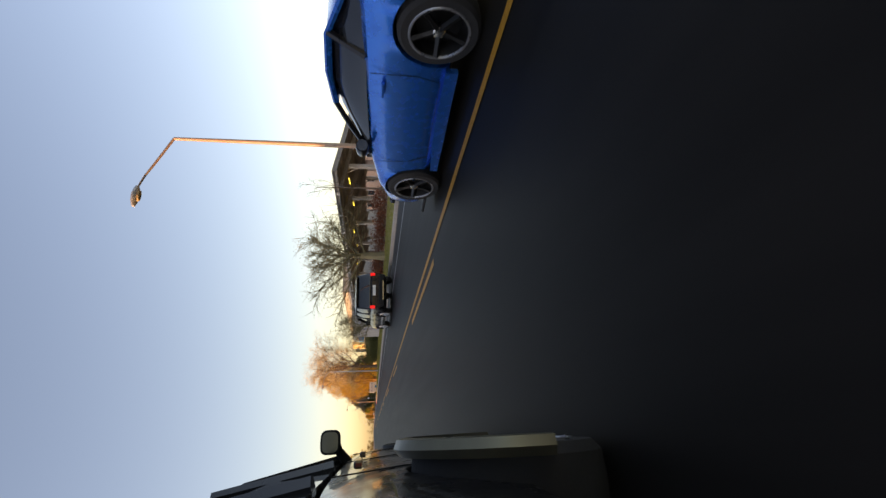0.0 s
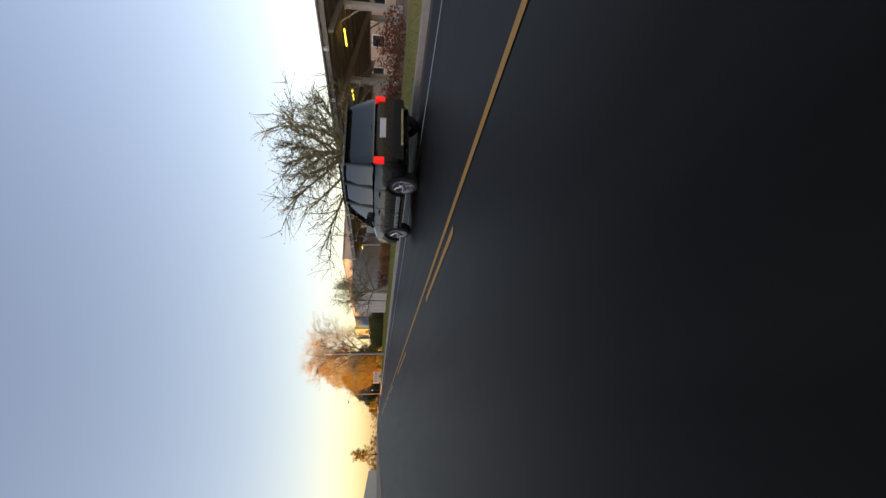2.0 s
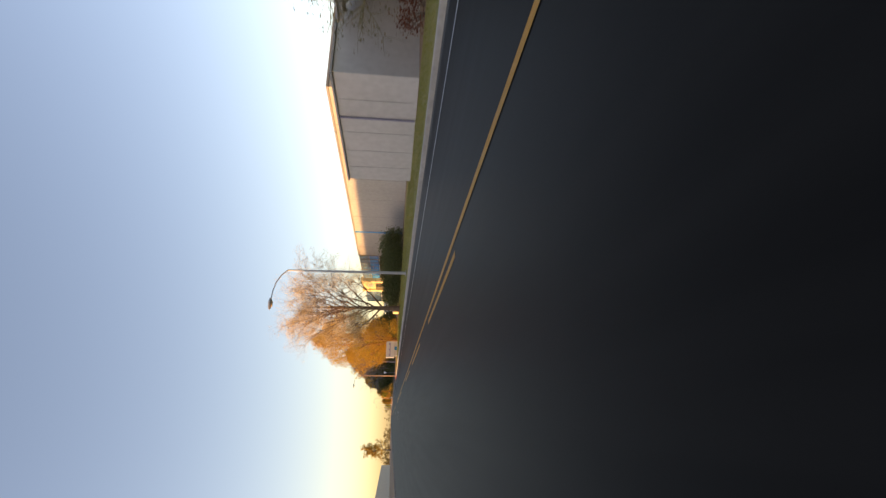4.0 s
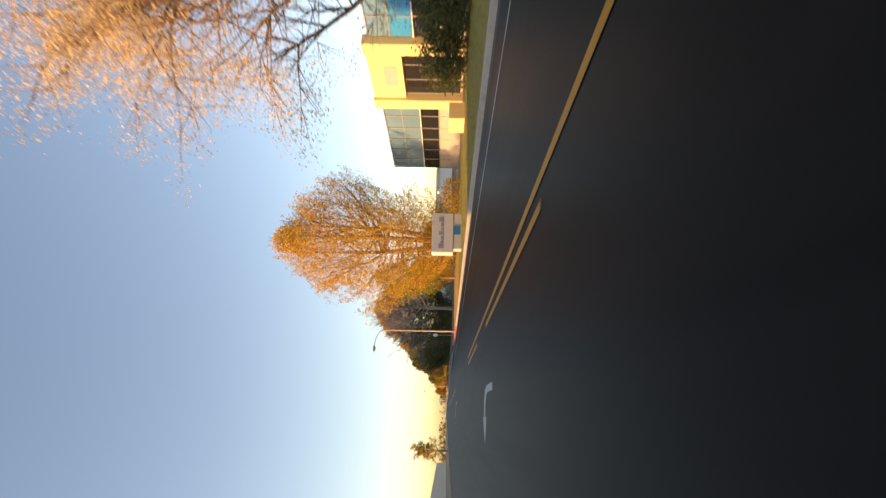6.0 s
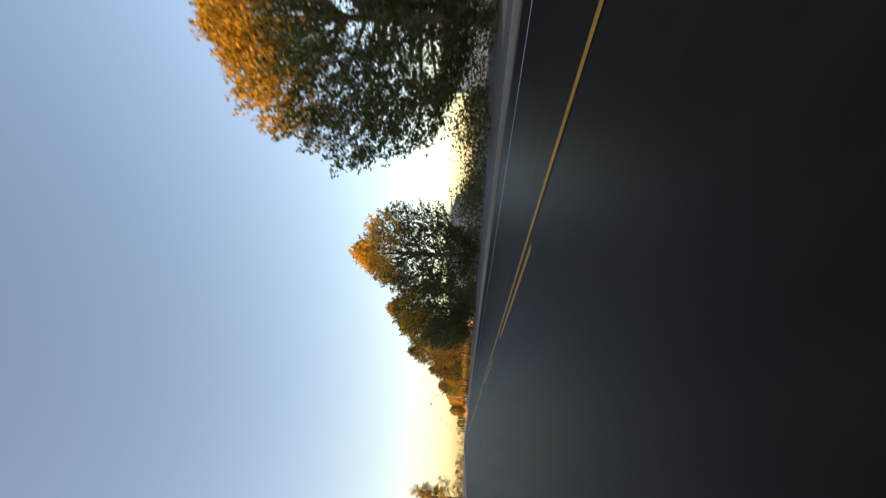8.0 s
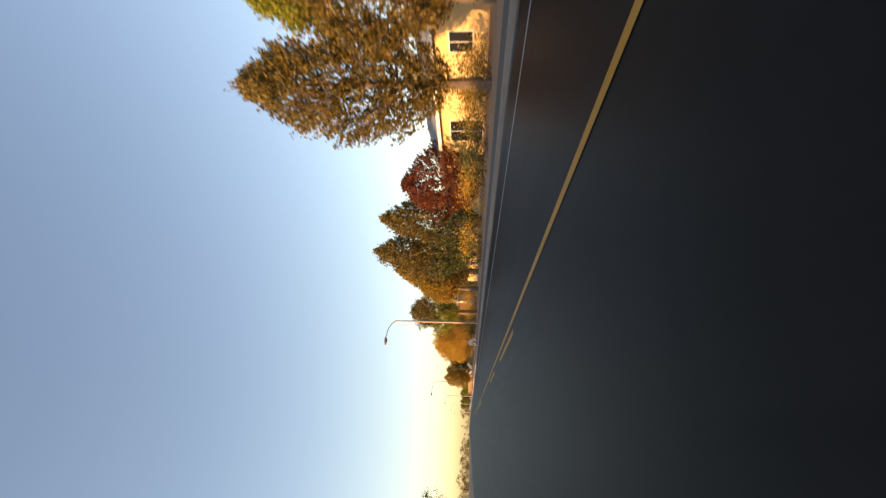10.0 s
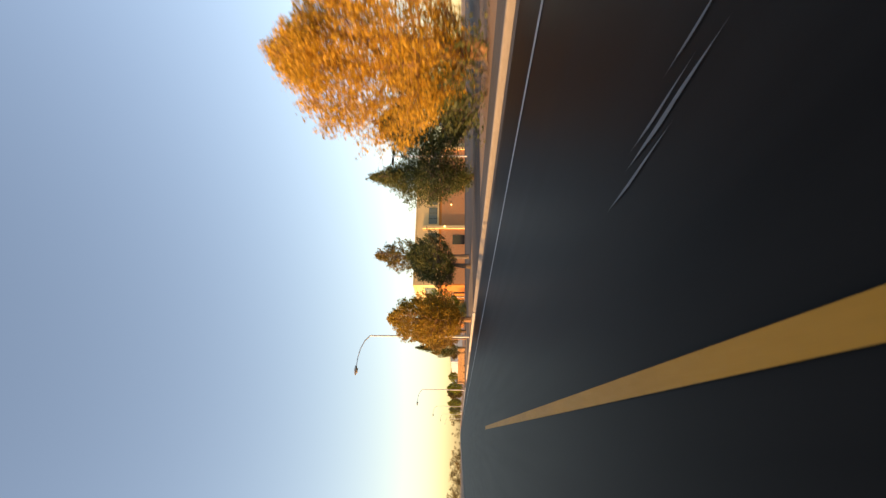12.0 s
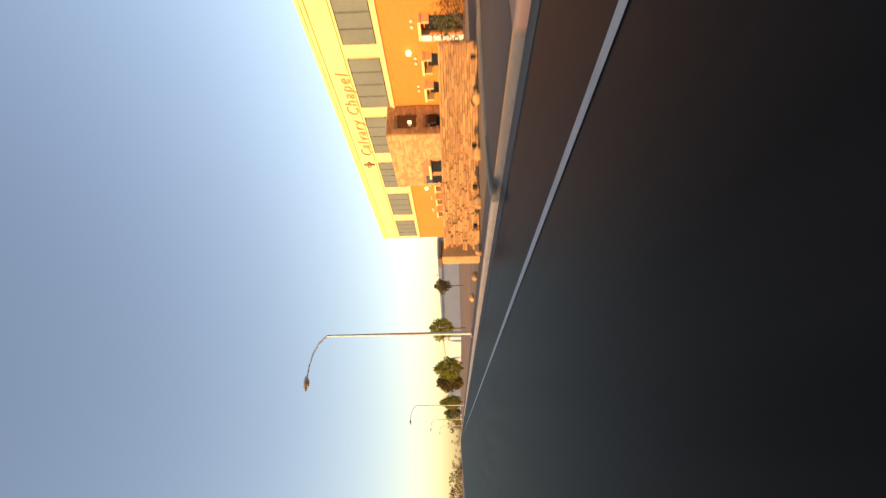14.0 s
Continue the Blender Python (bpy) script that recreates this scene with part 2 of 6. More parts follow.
WOOD_DARK = mat("grey brown weathered timber", (0.33, 0.28, 0.23), (0.46, 0.39, 0.32), 0.75, fine=14, bump=0.3, stretch=(1, 0.3, 1))
FASCIA = mat("grey painted fascia", (0.30, 0.29, 0.27), (0.22, 0.21, 0.20), 0.6)
CREAM = mat("cream stucco", (0.70, 0.56, 0.28), (0.62, 0.49, 0.24), 0.85, big=0.3, fine=6, bump=0.25, bscale=50)
TAN = mat("orange tan stucco", (0.55, 0.27, 0.11), (0.47, 0.23, 0.09), 0.85, big=0.3, fine=6, bump=0.25, bscale=50)
PALE_WALL = mat("pale panel wall", (0.50, 0.48, 0.46), (0.42, 0.40, 0.38), 0.7, big=0.25, fine=3, bump=0.1)
BEIGE_WALL = mat("beige panel wall", (0.43, 0.40, 0.36), (0.36, 0.335, 0.30), 0.75, big=0.25, fine=3, bump=0.1)
PINK_WALL = mat("pinkish block wall", (0.55, 0.40, 0.31), (0.46, 0.33, 0.26), 0.8, big=0.3, fine=5)
WHITE = mat("white paint", (0.78, 0.77, 0.74), (0.68, 0.67, 0.64), 0.5, big=0.6, fine=6, bump=0.05)
BLUE_PANEL = mat("blue spandrel glass", (0.03, 0.22, 0.52), (0.04, 0.27, 0.58), 0.12, bump=0, spec=0.7)
# The blue base stands in for sky reflected in the panes.
SKY_GLASS = mat("glass with painted sky blue", (0.17, 0.30, 0.43), (0.14, 0.26, 0.38), 0.12, metal=0.25, bump=0)
DARK_GLASS = glass("dark window glass", (0.015, 0.017, 0.02))
PANE = mat("grey window pane", (0.14, 0.165, 0.145), (0.11, 0.13, 0.115), 0.4, bump=0, spec=0.3)
STONE = mat("tan ledge stone", (0.52, 0.31, 0.14), (0.36, 0.21, 0.10), 0.85, big=1.2, fine=9, bump=0.6, bscale=20, island=1.1)
STONE_PIECE = by_object(mat("ledge stone piece", (0.56, 0.34, 0.15), (0.28, 0.16, 0.08), 0.85, big=1.2, fine=9, bump=0.6, bscale=20), 1.6)
BRICK = bricks("red brown brick", (0.56, 0.23, 0.09), (0.48, 0.20, 0.08), (0.46, 0.28, 0.16))
CHURCH_CREAM = mat("yellow cream stucco", (0.72, 0.53, 0.27), (0.66, 0.47, 0.23), 0.85, big=0.3, fine=6, bump=0.25, bscale=50)
CHURCH_TAN = mat("burnt orange stucco", (0.52, 0.19, 0.04), (0.45, 0.165, 0.035), 0.85, big=0.3, fine=6, bump=0.25, bscale=50)
MIRROR_DARK = mat("dim mirror glass", (0.045, 0.05, 0.055), (0.04, 0.045, 0.05), 0.08, metal=1.0, bump=0)
BLACK_TRIM = mat("black trim", (0.012, 0.012, 0.012), (0.02, 0.02, 0.02), 0.55, bump=0, spec=0.15)
TYRE = mat("tyre rubber", (0.018, 0.018, 0.018), (0.028, 0.027, 0.026), 0.8, bump=0.2)
CAR_BLUE = mat("blue car paint", (0.0, 0.16, 0.62), (0.0, 0.13, 0.55), 0.25, metal=0.6, bump=0, coat=0.5)
CAR_BLACK = mat("black car paint", (0.006, 0.006, 0.007), (0.009, 0.009, 0.010), 0.3, bump=0, coat=0.6, spec=0.2)
# Olive tone paints the reflection along the black arch lip.
SHEEN_TRIM = mat("arch trim with painted sheen", (0.16, 0.15, 0.10), (0.12, 0.11, 0.08), 0.35, metal=0.7, bump=0)
CHROME = mat("chrome", (0.72, 0.72, 0.72), (0.62, 0.62, 0.62), 0.12, metal=1.0, bump=0)
RIM_BLACK = mat("black wheel", (0.007, 0.007, 0.007), (0.011, 0.011, 0.011), 0.45, metal=0.1, bump=0)
RIM_GREY = mat("silver wheel", (0.45, 0.45, 0.46), (0.36, 0.36, 0.37), 0.3, metal=0.8, bump=0)
RED_DARK = mat("dark red lamp lens", (0.30, 0.008, 0.008), (0.25, 0.008, 0.008), 0.2, bump=0)
RED_LENS = mat("red lamp lens", (0.60, 0.01, 0.01), (0.5, 0.01, 0.01), 0.15, bump=0, emit=0.5)
TUBE_GLOW = mat("lit fluorescent tube", (0.9, 0.75, 0.08), None, 0.4, bump=0, emit=1.1)
BULB_GLOW = mat("lit wall lamp", (1.0, 0.72, 0.25), None, 0.4, bump=0, emit=3.0)
LETTER = mat("bronze letters", (0.34, 0.22, 0.08), (0.38, 0.25, 0.09), 0.5, bump=0)
SIGN_BLUE = mat("blue sign face", (0.02, 0.20, 0.45), None, 0.4, bump=0)
SIGN_INK = mat("violet sign bars", (0.27, 0.25, 0.36), None, 0.5, bump=0)
SIGN_GREY = mat("grey sign face", (0.50, 0.50, 0.50), (0.44, 0.44, 0.44), 0.5, bump=0.05)
FAR_GREEN = mat("far trees", (0.10, 0.085, 0.03), (0.17, 0.12, 0.04), 0.9, bump=0, island=0.9, through_light=0.3)
FAR_WALL = mat("far pale blue wall", (0.46, 0.50, 0.54), (0.40, 0.44, 0.48), 0.8)
ROOF_GREY = mat("grey shingle roof", (0.20, 0.19, 0.18), (0.27, 0.25, 0.23), 0.9, fine=20, bump=0.4)
MULCH = mat("golden brown bark mulch", (0.50, 0.27, 0.045), (0.56, 0.33, 0.065), 0.95, big=0.6, fine=10, bump=0.9, bscale=30)

# ---- the ground, the street and what is painted on it ----
KERB_A = 8.07                         # face of the right kerb before the side street
SIDE0, SIDE1 = 142.4, 151.5           # the side street
YELLOW_X, EDGE_A = 2.73, 6.47


def along(y, table):
    return float(np.interp(y, [q[0] for q in table], [q[1] for q in table]))


def kerb_x(y):
    """The face of the right kerb; past the side street it draws back to fit the camera's view."""
    return along(y, ((0, KERB_A), (145, KERB_A), (145.1, 8.45), (200, 8.72), (260, 8.75), (300, 9.08), (700, 9.1)))


def edge_x(y):
    return along(y, ((0, EDGE_A), (145, EDGE_A), (152, 6.58), (205, 6.80), (700, 6.83)))


def ground_height(x, y):
    face = KERB_A if y < 145 else 9.12
    if -7.6 < x < face + 0.06:
        return -0.03
    if x > 0 and SIDE0 < y < SIDE1:
        return -0.03
    return 0.14


def make_ground():
    xs = (-2200, -400, -60, -20, -7.62, -7.58, 0, 8.1, 8.16, 9.14, 9.2, 10, 11, 12, 13, 14, 15, 17, 25, 60, 400, 2200)
    ys = (-600, -60, -0.1, 0.1, 30, 59.8, 60.2, 100.1, 120, SIDE0 - 0.01, SIDE0 + 0.01, 144.9, 145.1, SIDE1 - 0.01, SIDE1 + 0.01, 200, 300, 400, 700, 1500, 4500)
    b = Bld()
    n = len(ys)
    b.add([(x, y, ground_height(x, y)) for x in xs for y in ys],
          [(i * n + j, (i + 1) * n + j, (i + 1) * n + j + 1, i * n + j + 1) for i in range(len(xs) - 1) for j in range(n - 1)])
    return setting("ground", b, EARTH, "dry brown earth spreading flat to the horizon", "ground")


make_ground()


def sheet(name, x0, x1, y0, y1, z, material, label, category, step=25.0):
    b = Bld()
    k = max(int((y1 - y0) / step), 1)
    ys = [y0 + (y1 - y0) * i / k for i in range(k + 1)]
    b.add([(x, y, z) for y in ys for x in (x0, x1)], [(2 * i, 2 * i + 1, 2 * i + 3, 2 * i + 2) for i in range(k)])
    return setting(name, b, material, label, category)


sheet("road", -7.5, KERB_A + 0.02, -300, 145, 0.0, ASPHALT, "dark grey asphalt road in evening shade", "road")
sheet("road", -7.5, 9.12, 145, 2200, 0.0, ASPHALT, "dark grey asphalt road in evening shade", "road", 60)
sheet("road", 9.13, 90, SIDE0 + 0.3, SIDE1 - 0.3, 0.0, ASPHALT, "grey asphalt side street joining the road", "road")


def band(name, left, right, y0, y1, z, material, label, category, step=6.0):
    """A level strip whose two edges follow the street."""
    k = max(int((y1 - y0) / step), 1)
    ys = [y0 + (y1 - y0) * i / k for i in range(k + 1)]
    b = Bld().add([(e(y), y, z) for y in ys for e in (left, right)], [(2 * i, 2 * i + 1, 2 * i + 3, 2 * i + 2) for i in range(k)])
    return setting(name, b, material, label, category)


def kerb(y0, y1, material, label, step=3.0):
    """Kerb stones end to end along the street, with a rounded front edge."""
    k = max(int((y1 - y0) / step), 1)
    for i in range(k):
        a, c = y0 + (y1 - y0) * i / k, y0 + (y1 - y0) * (i + 1) / k - 0.012
        rings = [[(kerb_x(y) + d, y, z) for d, z in ((0, -0.02), (0.012, 0.10), (0.022, 0.137), (0.045, 0.152), (0.125, 0.152), (0.125, -0.02))] for y in (a, c)]
        setting("kerb", Bld().loft(rings), material, label, "kerb")


kerb(-12, 131.8, KERB, "pale concrete kerb along the road")
kerb(131.8, 140.2, RED_PAINT, "red painted kerb before the side street")
kerb(140.21, 141.0, CONCRETE, "pale concrete kerb end at the side street")
kerb(152.5, 286, CONCRETE, "pale concrete kerb along the road")
kerb(297.0, 310.3, KERB, "pale concrete kerb beside the church lot")
kerb(318.0, 331.2, KERB, "pale concrete kerb beside the church lot")
kerb(331.3, 334.4, RED_WORN, "worn red painted end of the kerb")
kerb(338.3, 420, KERB, "pale concrete kerb along the road")
for y0, y1 in ((286.05, 296.95), (310.35, 317.95), (334.45, 338.25)):
    rings = [[(kerb_x(y) + d, y, z) for d, z in ((0.02, -0.02), (0.02, 0.012), (0.128, 0.146), (0.128, -0.02))] for y in (y0, y1)]
    setting("apron", Bld().loft(rings), CONCRETE, "concrete apron ramp into the church lot", "apron")
b = Bld().prism([(-7.5, -0.02), (-7.53, 0.15), (-7.55, 0.165), (-7.67, 0.165), (-7.67, -0.02)], "y", -300, 1500)
setting("kerb", b, CONCRETE, "pale concrete kerb on the far side", "kerb")
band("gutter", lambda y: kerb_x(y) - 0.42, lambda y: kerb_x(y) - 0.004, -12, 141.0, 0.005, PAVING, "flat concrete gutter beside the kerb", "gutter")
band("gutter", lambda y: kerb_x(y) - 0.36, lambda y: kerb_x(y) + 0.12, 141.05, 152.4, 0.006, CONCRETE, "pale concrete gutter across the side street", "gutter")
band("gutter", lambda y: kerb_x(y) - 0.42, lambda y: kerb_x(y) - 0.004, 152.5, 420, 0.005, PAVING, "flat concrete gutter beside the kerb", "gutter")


def stripe(x0, x1, y0, y1, material, label, z=0.008):
    return sheet("road_marking", x0, x1, y0, y1, z, material, label, "road marking", 40)


# the turn lane's yellow lines: solid outside, broken inside
for y0, y1 in ((-12, 109.6), (134.5, 288)):
    stripe(YELLOW_X - 0.055, YELLOW_X + 0.055, y0, y1, YELLOW, "solid yellow line edging the centre turn lane")
DASHES = [(-6, -0.5), (6.2, 10.3), (17.6, 20.9), (27.4, 33.4), (40, 45.5), (50, 55), (58.5, 64), (67, 73), (85.0, 92.2), (94.7, 101.0), (104.0, 109.4), (134.6, 137.2), (141.6, 147.9)] \
    + [(154 + 9.4 * i, 160 + 9.4 * i) for i in range(6)] + [(218.6, 222.8), (225.8, 229.5), (243.9, 252.0), (254.0, 257.3), (267.9, 271.9)]
for y0, y1 in DASHES:
    stripe(YELLOW_X - 0.325, YELLOW_X - 0.215, y0, y1, YELLOW, "broken yellow line along the turn lane")
for y0, y1 in ((-12, 141.5), (152.0, 520)):
    band("road_marking", lambda y: edge_x(y) - 0.055, lambda y: edge_x(y) + 0.055, y0, y1, 0.008, WHITE_LINE, "white edge line beside the bicycle lane", "road marking")


def turn_arrow(x, y, flip=1):
    """A white turn arrow of paint about 2.4 m long."""
    b = Bld()
    shaft = [(0.15, -1.2), (0.30, -1.2), (0.30, 0.0), (0.22, 0.5), (-0.05, 0.78), (-0.35, 0.85), (-0.35, 1.15), (-0.9, 0.66), (-0.35, 0.2), (-0.35, 0.5), (-0.1, 0.42), (0.1, 0.2), (0.15, -0.1)]
    b.add([(x + flip * a, y + c, 0.006) for a, c in shaft], [tuple(range(len(shaft)))])
    return setting("road_marking", b, WHITE_LINE, "worn white turn arrow painted on the asphalt", "road marking")


turn_arrow(0.85, 100.9)
# pale scuffs on the asphalt
for i, (a, c, w, n) in enumerate(((3.76, 272.55, 0.018, 0.9), (3.82, 272.75, 0.010, 0.6), (3.70, 273.0, 0.012, 0.8), (3.90, 272.4, 0.008, 0.5))):
    b = Bld().add([(a, c, 0.006), (a + w, c + n * 0.3, 0.006), (a + w * 0.4 + 0.02, c + n, 0.006), (a - w * 0.5, c + n * 0.6, 0.006)], [(0, 1, 2, 3)])
    setting("road_marking", b, WORN_WHITE, "thin pale scuff on the asphalt", "road marking")
b = Bld()
head = [(1.25, 128.5), (1.55, 128.5), (1.5, 132.4), (1.4, 133.75), (0.1, 134.95), (0.28, 133.6), (0.45, 132.6), (1.2, 132.6)]
b.add([(a, c, 0.006) for a, c in head], [tuple(range(len(head)))])
setting("road_marking", b, WORN_WHITE, "worn white turn arrow with a wide head", "road marking")
# lawns, mulch and lots beside the street
sheet("lawn", KERB_A + 0.13, 12.9, -60, 61, 0.146, GRASS, "short green and yellow lawn strip behind the kerb", "lawn")
sheet("lawn", KERB_A + 0.13, 18.5, 61.02, 121, 0.146, GRASS, "broad green lawn before the offices", "lawn")
sheet("mulch_bed", KERB_A + 0.13, 16.5, 121, SIDE0 - 0.9, 0.147, MULCH, "orange brown mulch bed under trees", "mulch bed")
def behind_kerb(y):
    return kerb_x(y) + 0.13


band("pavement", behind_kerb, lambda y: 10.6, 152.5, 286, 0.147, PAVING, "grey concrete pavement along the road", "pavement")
sheet("driveway", 10.7, 22, 158, 212, 0.145, PAVING, "pale concrete forecourt before low houses", "driveway")
band("mulch_bed", behind_kerb, lambda y: 13.0, 297.0, 310.3, 0.147, GRAVEL, "red brown gravel island beside the lot", "mulch bed")
band("mulch_bed", behind_kerb, lambda y: 13.6, 318.0, 334.3, 0.147, GRAVEL, "red brown gravel bed beside the lot", "mulch bed")
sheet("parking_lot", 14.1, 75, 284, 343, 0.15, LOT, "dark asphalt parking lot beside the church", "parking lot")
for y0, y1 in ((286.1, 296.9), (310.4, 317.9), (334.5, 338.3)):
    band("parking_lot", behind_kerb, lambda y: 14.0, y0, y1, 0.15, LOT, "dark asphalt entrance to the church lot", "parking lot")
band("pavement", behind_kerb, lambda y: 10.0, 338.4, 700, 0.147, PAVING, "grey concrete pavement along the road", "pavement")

sheet("mulch_bed", 10.02, 15.2, 338.45, 352.0, 0.152, GRAVEL, "brown gravel bed round the stone wall", "mulch bed")
# the raised edge that curves round the bed before the church
edge = [(8.75, 337.6), (9.1, 337.95), (9.6, 338.2), (10.6, 338.35), (12.4, 338.4), (13.6, 338.35), (14.6, 338.15), (15.6, 338.4), (17.5, 339.7), (21.0, 342.3), (23.2, 343.6)]
rings = []
for i, (ex, ey) in enumerate(edge):
    p, q = edge[max(i - 1, 0)], edge[min(i + 1, len(edge) - 1)]
    n = Vector((p[1] - q[1], q[0] - p[0])).normalized()
    rings.append([(ex + n.x * d, ey + n.y * d, z) for d, z in ((-0.075, 0.1), (-0.07, 0.19), (-0.05, 0.212), (0.06, 0.212), (0.075, 0.195), (0.075, 0.1))])
setting("kerb", Bld().loft(rings), CONCRETE, "pale concrete kerb curving round the bed", "kerb")


# Unseen walls added across the road; their heights set where the sun falls.
def shade_row(y0, y1, h):
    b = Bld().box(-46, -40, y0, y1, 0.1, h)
    return setting("shade_wall", b, BEIGE_WALL, "plain unseen wall added across the road to shade the street", "wall")


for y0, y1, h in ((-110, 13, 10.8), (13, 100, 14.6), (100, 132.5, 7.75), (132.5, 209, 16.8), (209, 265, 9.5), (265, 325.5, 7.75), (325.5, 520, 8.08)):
    shade_row(y0, y1, h)


# ---- plants ----
def leaf_cloud(centres, spread, per, size, rng, flat=0.6):
    """Small folded diamonds about the centres."""
    c = np.repeat(np.asarray(centres, float), per, axis=0)
    n = len(c)
    wide = np.repeat(np.broadcast_to(np.asarray(spread, float), (len(centres),)), per)[:, None]
    c = c + np.clip(rng.normal(0, 1, (n, 3)), -1.7, 1.7) * wide * np.array([1, 1, flat])
    u = rng.normal(0, 1, (n, 3))
    u /= np.linalg.norm(u, axis=1)[:, None]
    w = rng.normal(0, 1, (n, 3))
    w = np.cross(u, w)
    w /= np.linalg.norm(w, axis=1)[:, None]
    s = (size * rng.uniform(0.6, 1.4, n))[:, None]
    v = np.stack([c - u * s, c + w * s * 0.55, c + u * s, c - w * s * 0.55], 1).reshape(-1, 3)
    f = np.arange(4 * n).reshape(-1, 4)
    return v, f


def leaf_mesh(name, v, f):
    me = bpy.data.meshes.new(name)
    me.vertices.add(len(v))
    me.vertices.foreach_set("co", np.asarray(v, np.float32).ravel())
    me.loops.add(f.size)
    me.loops.foreach_set("vertex_index", f.ravel().astype(np.int32))
    me.polygons.add(len(f))
    me.polygons.foreach_set("loop_start", np.arange(0, f.size, f.shape[1], dtype=np.int32))
    me.update(calc_edges=True)
    return me


def limb(b, p, d, length, r, rng, n=4, sides=5, droop=0.0, wob=0.25):
    pts, rad = [p.copy()], [r]
    q, e = p.copy(), d.normalized()
    for i in range(n):
        e = (e + Vector(rng.normal(0, wob, 3)) * 0.5 + Vector((0, 0, -droop))).normalized()
        q = q + e * length / n
        pts.append(q.copy())
        rad.append(r * (1 - 0.78 * (i + 1) / n))
    b.tube(pts, rad, sides, False)
    return pts, e


def tree(x, y, height, wide, trunk, leaves, label, bark=None, clear=0.28, per=34, leaf=0.13, spread=0.35, limbs=9, subs=6, twigs=3, seed=1,
         rise=0.75, lean=(0, 0), outer=0.0):
    """A tree: tapered trunk, limbs, branches and twigs in one mesh, leaves at the twigs' ends in another."""
    rng = np.random.default_rng(seed)
    b, ends = Bld(), []
    base = Vector((0, 0, -0.1))
    tops = [base, Vector((lean[0] * 0.3, lean[1] * 0.3, height * clear * 0.5)), Vector((lean[0] * 0.6, lean[1] * 0.6, height * clear)),
            Vector((lean[0], lean[1], height * 0.55)), Vector((lean[0], lean[1], height * 0.8))]
    stem = Bld().tube(tops, [trunk * 1.35, trunk, trunk * 0.9, trunk * 0.5, trunk * 0.08], 9, False)
    for i in range(limbs):
        f = (i + rng.uniform(0, 0.8)) / limbs
        a = i * 2.4 + rng.uniform(-0.5, 0.5)
        z = height * (clear + 0.42 * f)
        root = Vector((lean[0] * min(0.6 + f * 0.4, 1), lean[1] * min(0.6 + f * 0.4, 1), z))
        reach = wide * (1.0 - 0.35 * f) * rng.uniform(0.75, 1.15)
        d = Vector((math.cos(a) * (1 - 0.4 * f), math.sin(a) * (1 - 0.4 * f), rise * (0.6 + 0.9 * f)))
        reach = min(reach * d.length, (height - z) / max(d.normalized().z, 0.2) * rng.uniform(0.85, 1.0))
        pts, e = limb(b, root, d, reach, trunk * 0.42 * (1 - 0.5 * f), rng, 5, 5, 0.0, 0.22)
        for j in range(subs):
            s = 0.3 + 0.7 * (j + rng.uniform(0, 0.9)) / subs
            q = pts[min(int(s * 5), 5)]
            dd = (e + Vector(rng.normal(0, 0.7, 3)) + Vector((0, 0, 0.25))).normalized()
            p2, e2 = limb(b, q, dd, reach * 0.42 * rng.uniform(0.6, 1.2), trunk * 0.13, rng, 3, 4, 0.0, 0.3)
            ends.append(p2[2])
            ends.append(p2[3])
            for _ in range(twigs):
                d3 = (e2 + Vector(rng.normal(0, 0.75, 3))).normalized()
                p3, _e = limb(b, p2[rng.integers(1, 4)], d3, reach * 0.2 * rng.uniform(0.6, 1.3) + 0.15, trunk * 0.045 + 0.004, rng, 2, 3, 0.0, 0.3)
                ends.append(p3[2])
                ends.append(p3[1])
    e = np.array([tuple(p) for p in ends])
    e[:, 2] = np.maximum(e[:, 2], height * clear * 0.9)
    r95 = np.quantile(np.hypot(e[:, 0] - lean[0], e[:, 1] - lean[1]), 0.95)
    kx, kz = wide / r95, height / e[:, 2].max()
    for q in (stem, b):
        q.v = [(vx * kx if abs(vx) > trunk * 2 else vx, vy * kx if abs(vy) > trunk * 2 else vy, vz * kz) for vx, vy, vz in q.v]
    e = e * np.array([kx, kx, kz])
    if outer:
        # leaves at the rim of the crown alone
        mid = np.array([lean[0], lean[1], height * 0.35])
        far = np.linalg.norm((e - mid) / np.array([wide, wide, height * 0.65]), axis=1)
        keep = far > outer * rng.uniform(0.8, 1.2, len(e))
        e = e[keep]
    root = thing("tree", label, "tree", "street trees", "", (x, y, 0.13))
    part("trunk", stem, bark or BARK, root, "", True)
    part("branchwork", b, bark or BARK, root, "", True)
    if leaves is not None and per > 0:
        v, f = leaf_cloud(e, spread, per, leaf, rng)
        part("crown", leaf_mesh("crown", v, f), leaves, root)
    return root


